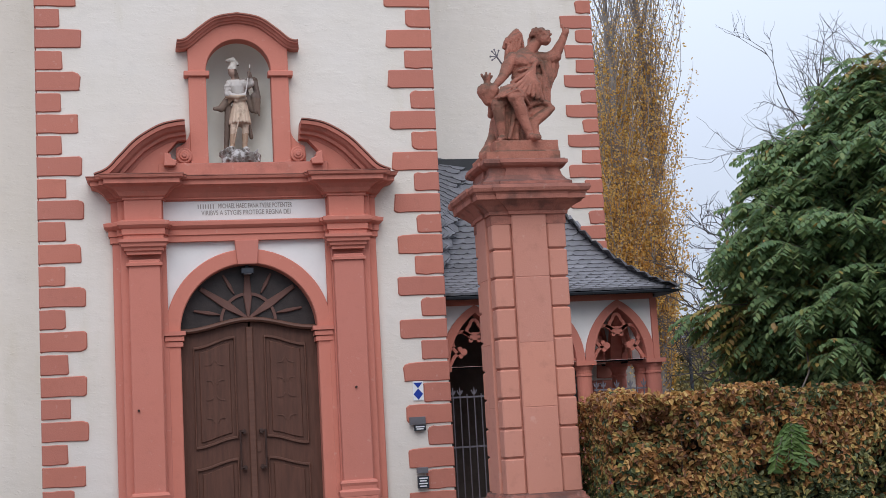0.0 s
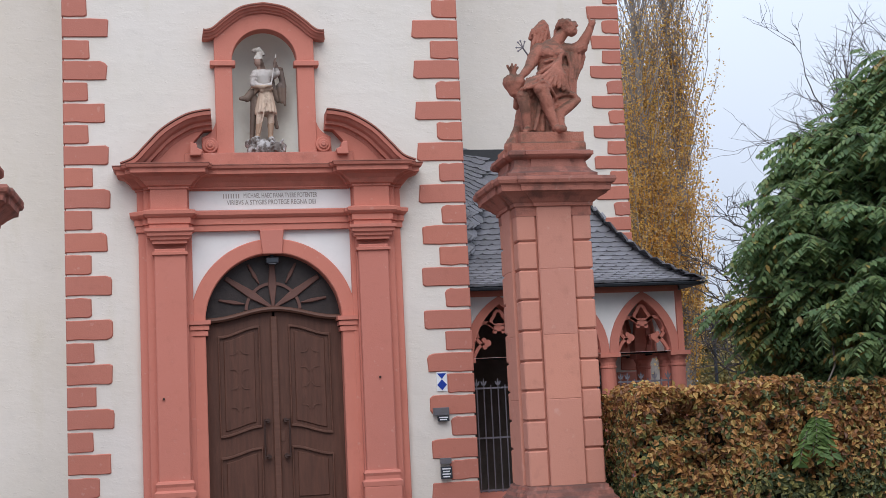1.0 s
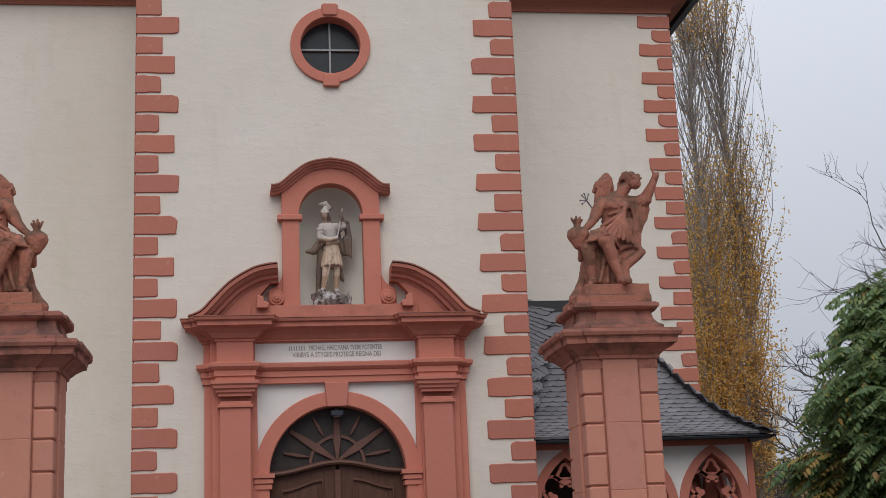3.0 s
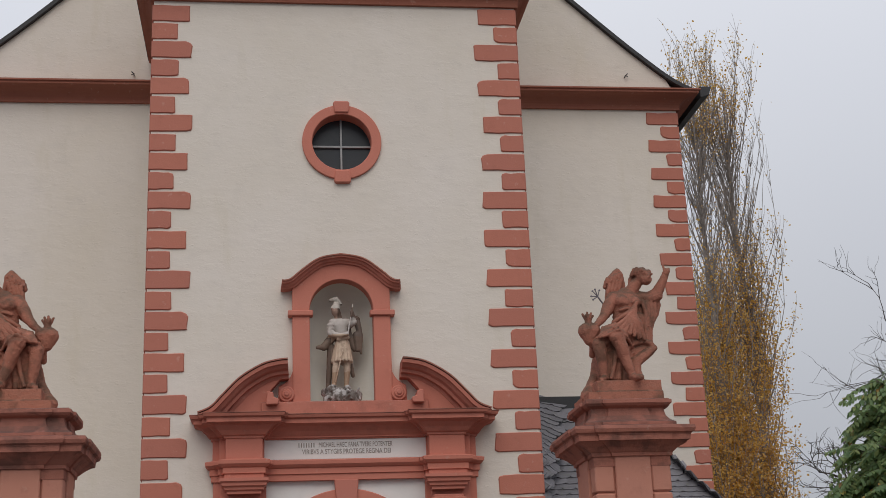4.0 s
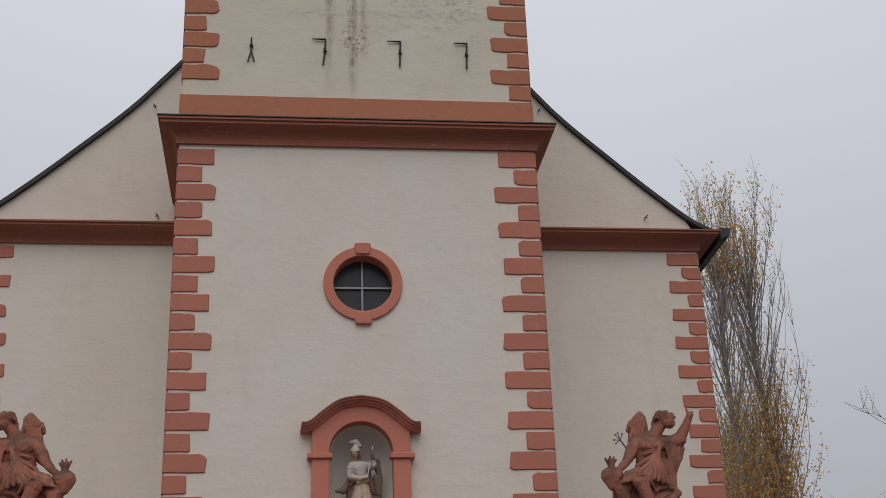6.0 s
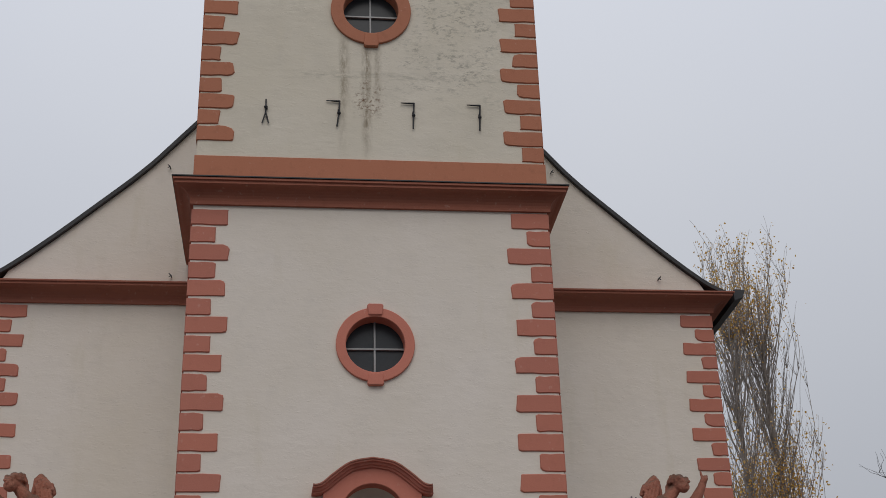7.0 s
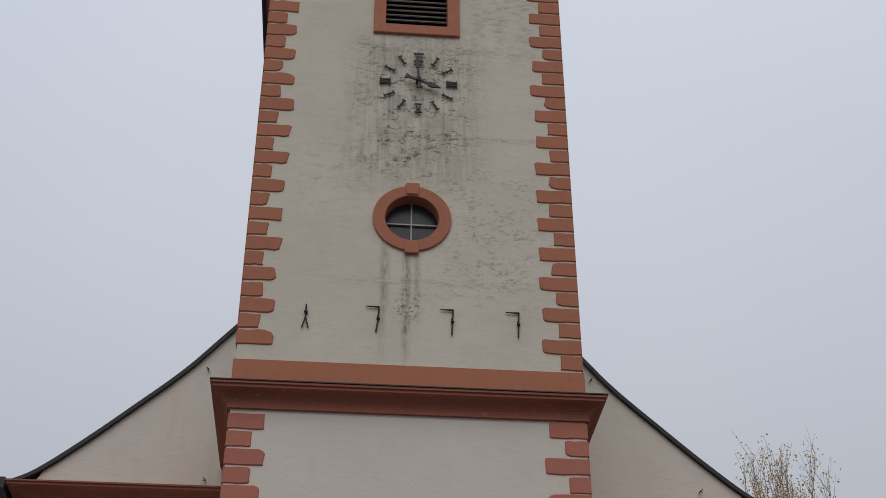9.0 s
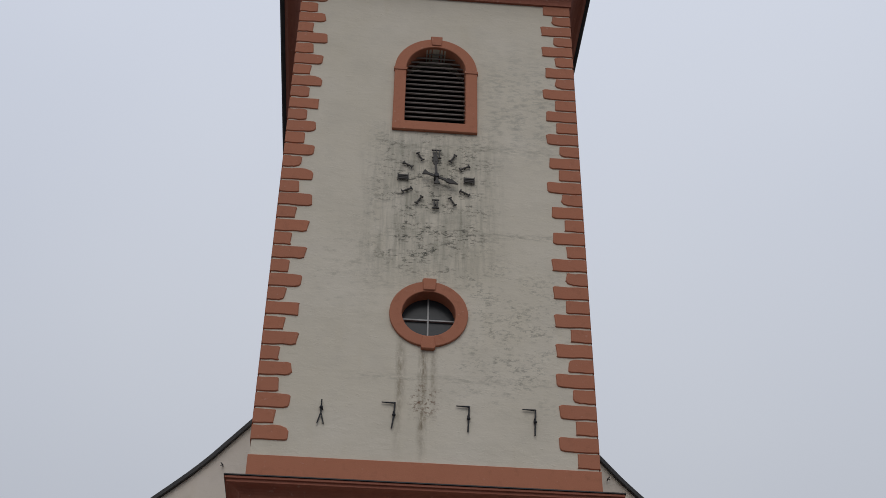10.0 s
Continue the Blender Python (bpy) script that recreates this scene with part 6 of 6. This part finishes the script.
def pinnate_tree():
    """A broad tree with long feathered leaves that hang outwards."""
    r = random.Random(31)
    base = Vector((8.75, -2.2, 0))
    t = thing("green_tree", "broad leafy tree with drooping feathered green leaves", "tree", at=base)
    tv, tf, bv, bf = [], [], [], []
    tube(tv, tf, [Vector((0, 0, 0)), Vector((0.05, 0, 1.2)), Vector((-0.1, 0.05, 2.4))], [0.2, 0.17, 0.14], 9)
    green, yellow = [], []
    centre = Vector((-0.15, 0, 3.1))
    for i in range(960):
        # bough ends on an uneven crown
        a, e = r.uniform(0, 2 * math.pi), r.uniform(-1.05, 1.35)
        way = Vector((math.cos(a) * math.cos(e), math.sin(a) * math.cos(e), math.sin(e)))
        if way.z < 0:
            # low boughs spread wide and hang over the hedge
            wide = min(1.5, 1 / math.sqrt(max(0.1, math.cos(e))))
            way = Vector((way.x * wide, way.y * wide, way.z))
        big = 1 + 0.11 * noise.noise(way * 2.3) + 0.07 * noise.noise(way * 6.0)
        if way.x < 0 and way.z > 0:
            big *= 1 - 0.15 * math.sin(2 * e) * -way.x
        tipp = centre + Vector((way.x * 2.95, way.y * (2.95 + 2.4 * max(0.0, -way.z) if way.y < 0 else 2.4), way.z * (3.05 if way.z > 0 else 2.0))) * big * r.uniform(0.66, 1.0)
        tipp.z = max(tipp.z, (1.3 if tipp.y < -1.2 else 1.75) + 0.3 * noise.noise((tipp.x * 2, tipp.y, 4)))
        root = centre + Vector((way.x * 0.5, way.y * 0.5, -1.2 + way.z * 1.2))
        limb = [root.lerp(tipp, k / 5) + Vector((0, 0, 0.35 * math.sin(math.pi * k / 5))) for k in range(6)]
        tube(bv, bf, limb, [0.035, 0.028, 0.02, 0.014, 0.01, 0.006], 3)
        is_yellow = r.random() < 0.07
        for j in range(16):
            k = r.uniform(3.1, 5.0)
            p = limb[int(k)].lerp(limb[min(5, int(k) + 1)], k % 1)
            out = Vector((way.x, way.y, 0)) * 0.9 + Vector((r.gauss(0, 0.65), r.gauss(0, 0.65), r.gauss(0.05, 0.3)))
            out.normalize()
            length = r.uniform(0.32, 0.52)
            rib = [p + out * length * s + Vector((0, 0, -0.45 * length * s * s)) for s in (0, 0.33, 0.66, 1.0)]
            tube(bv, bf, rib, [0.004, 0.0035, 0.003, 0.002], 3)
            side = out.cross(Vector((0, 0, 1)))
            if side.length < 0.1:
                continue
            side.normalize()
            for m in range(9):
                s = 0.1 + 0.9 * m / 8
                q = p + out * length * s + Vector((0, 0, -0.45 * length * s * s))
                for sg in (-1, 1):
                    w = side * sg * 0.95 + out * 0.4 + Vector((0, 0, -0.55 + r.gauss(0, 0.25)))
                    (yellow if is_yellow or r.random() < 0.03 else green).append((q, w, r.uniform(0.8, 1.2)))
    mesh_of("trunk", tv, tf, BARK, t)
    tagged(mesh_of("branch_work", bv, bf, TWIG, t), kind="stuff")
    for nm, pl, mat, lab in (("green_foliage", green, TREE_LEAF, ""), ("yellow_foliage", yellow, TREE_YELLOW, "yellowing leaflets")):
        vs, fs = [], []
        for p, w, k in pl:
            w = w.normalized()
            side = w.cross(Vector((0, 0, 1)))
            if side.length < 0.05:
                side = Vector((1, 0, 0))
            side = (side.normalized() + Vector((0, 0, r.uniform(-0.3, 0.3)))).normalized()
            L, W = 0.098 * k, 0.027 * k
            b = len(vs)
            dn = Vector((0, 0, -0.012))
            vs += [tuple(p), tuple(p + w * L * 0.25 + side * W * 0.9), tuple(p + w * L * 0.65 + side * W * 0.8 + dn), tuple(p + w * L + dn * 2), tuple(p + w * L * 0.65 - side * W * 0.8 + dn), tuple(p + w * L * 0.25 - side * W * 0.9)]
            fs += [(b, b + 1, b + 2, b + 3), (b, b + 3, b + 4, b + 5)]
        tagged(mesh_of(nm, vs, fs, mat, t, lab), kind="stuff")


pinnate_tree()


def bare_tree(x, y, height, seed, lean, label, thin=1.0):
    r = random.Random(seed)
    t = thing("bare_tree", label, "tree", "leafless trees", at=(x, y, 0))
    vs, fs, tv, tf = [], [], [], []
    trunk = wander(r, (0, 0, 0), (lean * 0.3, 0, 1), height * 0.48, 5, 0.05, 0.05)
    tube(tv, tf, trunk, [0.16 * thin * (1 - i / 9) for i in range(6)], 7)

    def grow(p, d, length, rad, depth):
        pts = wander(r, p, d, length, 5, 0.2, 0.02)
        tube(vs, fs, pts, [rad * (1 - 0.12 * i) for i in range(6)], 4 if depth > 2 else 3)
        if depth == 0:
            return
        for k in range(3 if depth > 1 else 4):
            i = r.randrange(2, 6)
            nd = (pts[i] - pts[i - 1]).normalized() + Vector((r.gauss(0, 0.55), r.gauss(0, 0.55), r.gauss(0.1, 0.35)))
            grow(pts[i], nd, length * r.uniform(0.55, 0.8), rad * 0.62, depth - 1)
    for k in range(11):
        a = 2 * math.pi * k / 11 + r.uniform(-0.3, 0.3)
        grow(trunk[r.randrange(2, 6)], (math.cos(a) * 0.8 + lean, math.sin(a) * 0.6, r.uniform(0.3, 1.2)), height * 0.25, 0.045 * thin, 4)
    mesh_of("trunk", tv, tf, BARE_TWIG, t)
    tagged(mesh_of("branch_work", vs, fs, BARE_TWIG, t), kind="stuff")


bare_tree(15.9, 8, 11.2, 41, -0.5, "leafless tree with fine dark branches behind the green tree")
bare_tree(13.6, 12, 7.0, 42, -0.75, "smaller leafless tree with low spreading branches", 1.3)


def far_tree(x, y, h, w, seed):
    r = random.Random(seed)
    t = thing("distant_tree", "distant tree in yellow and green autumn leaf", "tree", "trees behind the churchyard", at=(x, y, 0))
    tv, tf = [], []
    tube(tv, tf, [Vector((0, 0, 0)), Vector((0.1, 0, h * 0.4)), Vector((0, 0, h * 0.85))], [0.2, 0.14, 0.04], 6)
    for k in range(14):
        a = r.uniform(0, 6.28)
        tube(tv, tf, wander(r, (0, 0, h * r.uniform(0.1, 0.6)), (math.cos(a), math.sin(a), 0.9), w * 0.9, 4, 0.1, 0.05), [0.05, 0.04, 0.03, 0.02, 0.01], 3)
    places = []
    for c in range(120):
        e = Vector((r.gauss(0, 0.42) * w, r.gauss(0, 0.42) * w, h * r.uniform(0.02, 0.97)))
        f = 1 - 0.55 * abs(e.z / h - 0.45) * 1.4
        e.x *= f
        e.y *= f
        for m in range(60):
            places.append((e + Vector((r.gauss(0, 0.28), r.gauss(0, 0.28), r.gauss(0, 0.24))), Vector((r.gauss(0, 1), r.gauss(0, 1), r.gauss(-0.4, 0.7))), r.uniform(0.7, 1.4)))
    mesh_of("trunk", tv, tf, TWIG, t)
    v, f = leaf_cloud(places, 0.12, 0.2, 1.2, seed)
    tagged(mesh_of("foliage", v, f, FAR_LEAF, t), kind="stuff")


for i, (x, y, h, w) in enumerate(((12.6, 26, 5.5, 2.2), (15.2, 28, 6.5, 2.6), (17.5, 27, 4.6, 2.4), (20.5, 30, 5.5, 3.0), (14.0, 30, 4.0, 2.4), (24, 32, 6, 3.2), (10.9, 27, 4.4, 2.0), (16.3, 22, 3.0, 1.8), (28, 34, 6, 3.4))):
    far_tree(x, y, h, w, 60 + i)

# ---- street lamp ----
lamp = thing("street_lamp", "dark metal street lamp with two hanging bell shades", "street lamp", at=(12.6, 16, 0))
part("pole", rod((0, 0, 0), (0, 0, 3.75), 0.055, r2=0.04), PLATE, lamp)
part("cross_arm", rod((-0.24, 0, 3.60), (0.24, 0, 3.60), 0.022), PLATE, lamp)
part("finial", rod((0, 0, 3.72), (0, 0, 3.9), 0.035, r2=0.005), PLATE, lamp)
for s in (-1, 1):
    part("shade", turned([(0.03, 3.56), (0.06, 3.5), (0.09, 3.40), (0.15, 3.28), (0.15, 3.26)][::-1], (s * 0.21, 0)), PLATE_GREY, lamp, "grey bell-shaped shade")

# ---- thin metal spray beside the wing of the figure ----
bm = rod((0.10, 0.05, -0.12), (0.0, 0.0, 0.0), 0.009, n=6)
for dx, dz in ((-0.05, 0.05), (-0.07, -0.01), (-0.02, 0.07), (0.03, 0.06), (-0.05, -0.05)):
    rod((0.01, 0, -0.01), (dx, -0.01, dz), 0.006, bm, n=5)
    bmesh.ops.create_icosphere(bm, subdivisions=1, radius=0.013, matrix=Matrix.Translation((dx, -0.01, dz)))
spray = finish("metal_spray", bm, GRILLE)
spray.location = (2.68, PILLAR_Y + 0.02, 5.60)
tagged(spray, "thin dark metal spray of leaves beside the stone wing", "ornament")


# ---- a bright shoot that hangs before the hedge ----
def green_shoot():
    r = random.Random(77)
    o = thing("green_shoot", "bright green feathered shoot hanging before the hedge", "plant", at=(5.35, -4.72, 1.30))
    vs, fs, places = [], [], []
    for k in range(7):
        d0 = Vector((r.uniform(-0.9, 0.35), -0.5, r.uniform(-0.1, 0.35)))
        pts = [d0 * (0.42 * s) + Vector((0, 0, -0.45 * s * s)) for s in (0, 0.25, 0.5, 0.75, 1.0)]
        tube(vs, fs, pts, [0.007, 0.006, 0.005, 0.004, 0.003], 4)
        for m in range(26):
            s = 0.1 + 0.9 * m / 25
            q = d0 * (0.42 * s) + Vector((0, 0, -0.45 * s * s))
            places.append((q, Vector(((1 if m % 2 else -1) * 0.9, -0.3, -0.6 + r.gauss(0, 0.2))), r.uniform(0.8, 1.2)))
    # its stem comes over the hedge from the tree behind
    tube(vs, fs, [Vector((0, 0, 0)), Vector((0.25, 0.25, 0.32)), Vector((0.7, 0.9, 0.55)), Vector((1.2, 1.9, 0.9))], [0.008, 0.01, 0.012, 0.014], 5)
    mesh_of("stem", vs, fs, BARK, o)
    v, f = leaf_cloud(places, 0.06, 0.1, 1.9, 8)
    tagged(mesh_of("foliage", v, f, SHOOT_LEAF, o), kind="stuff")


green_shoot()


# ---- pieces of the walls and the roof ----
quoins("quoin_stone", tower, -HALF - 0.022, 1, 0, 1.059, 0.2881, 0.0, 11.05, QUOIN, 0.57, 0.355, seed=1, ragged=0.75)
quoins("quoin_stone", tower, HALF + 0.022, -1, 0, 2.769, 0.2902, 0.0, 11.05, QUOIN, 0.62, 0.36, seed=2, ragged=0.75)
quoins("quoin_stone", tower, -HALF - 0.022, 1, 0.03, 12.302, 0.2922, 11.92, 22.42, QUOIN_OLD, 0.54, 0.33, seed=3, ragged=1.15)
quoins("quoin_stone", tower, HALF + 0.022, -1, 0.03, 12.365, 0.2919, 11.92, 22.42, QUOIN_OLD, 0.575, 0.375, seed=4, ragged=1.1)
quoins("quoin_stone", nave, NAVE_HALF + 0.022, -1, NAVE_Y, 10.471, 0.2526, 0.0, 10.62, QUOIN, 0.53, 0.29, seed=5, ragged=0.75)
quoins("quoin_stone", nave, -NAVE_HALF - 0.022, 1, NAVE_Y, 10.471, 0.2526, 0.0, 10.62, QUOIN, 0.53, 0.29, seed=6, ragged=0.75)
lay_slates()
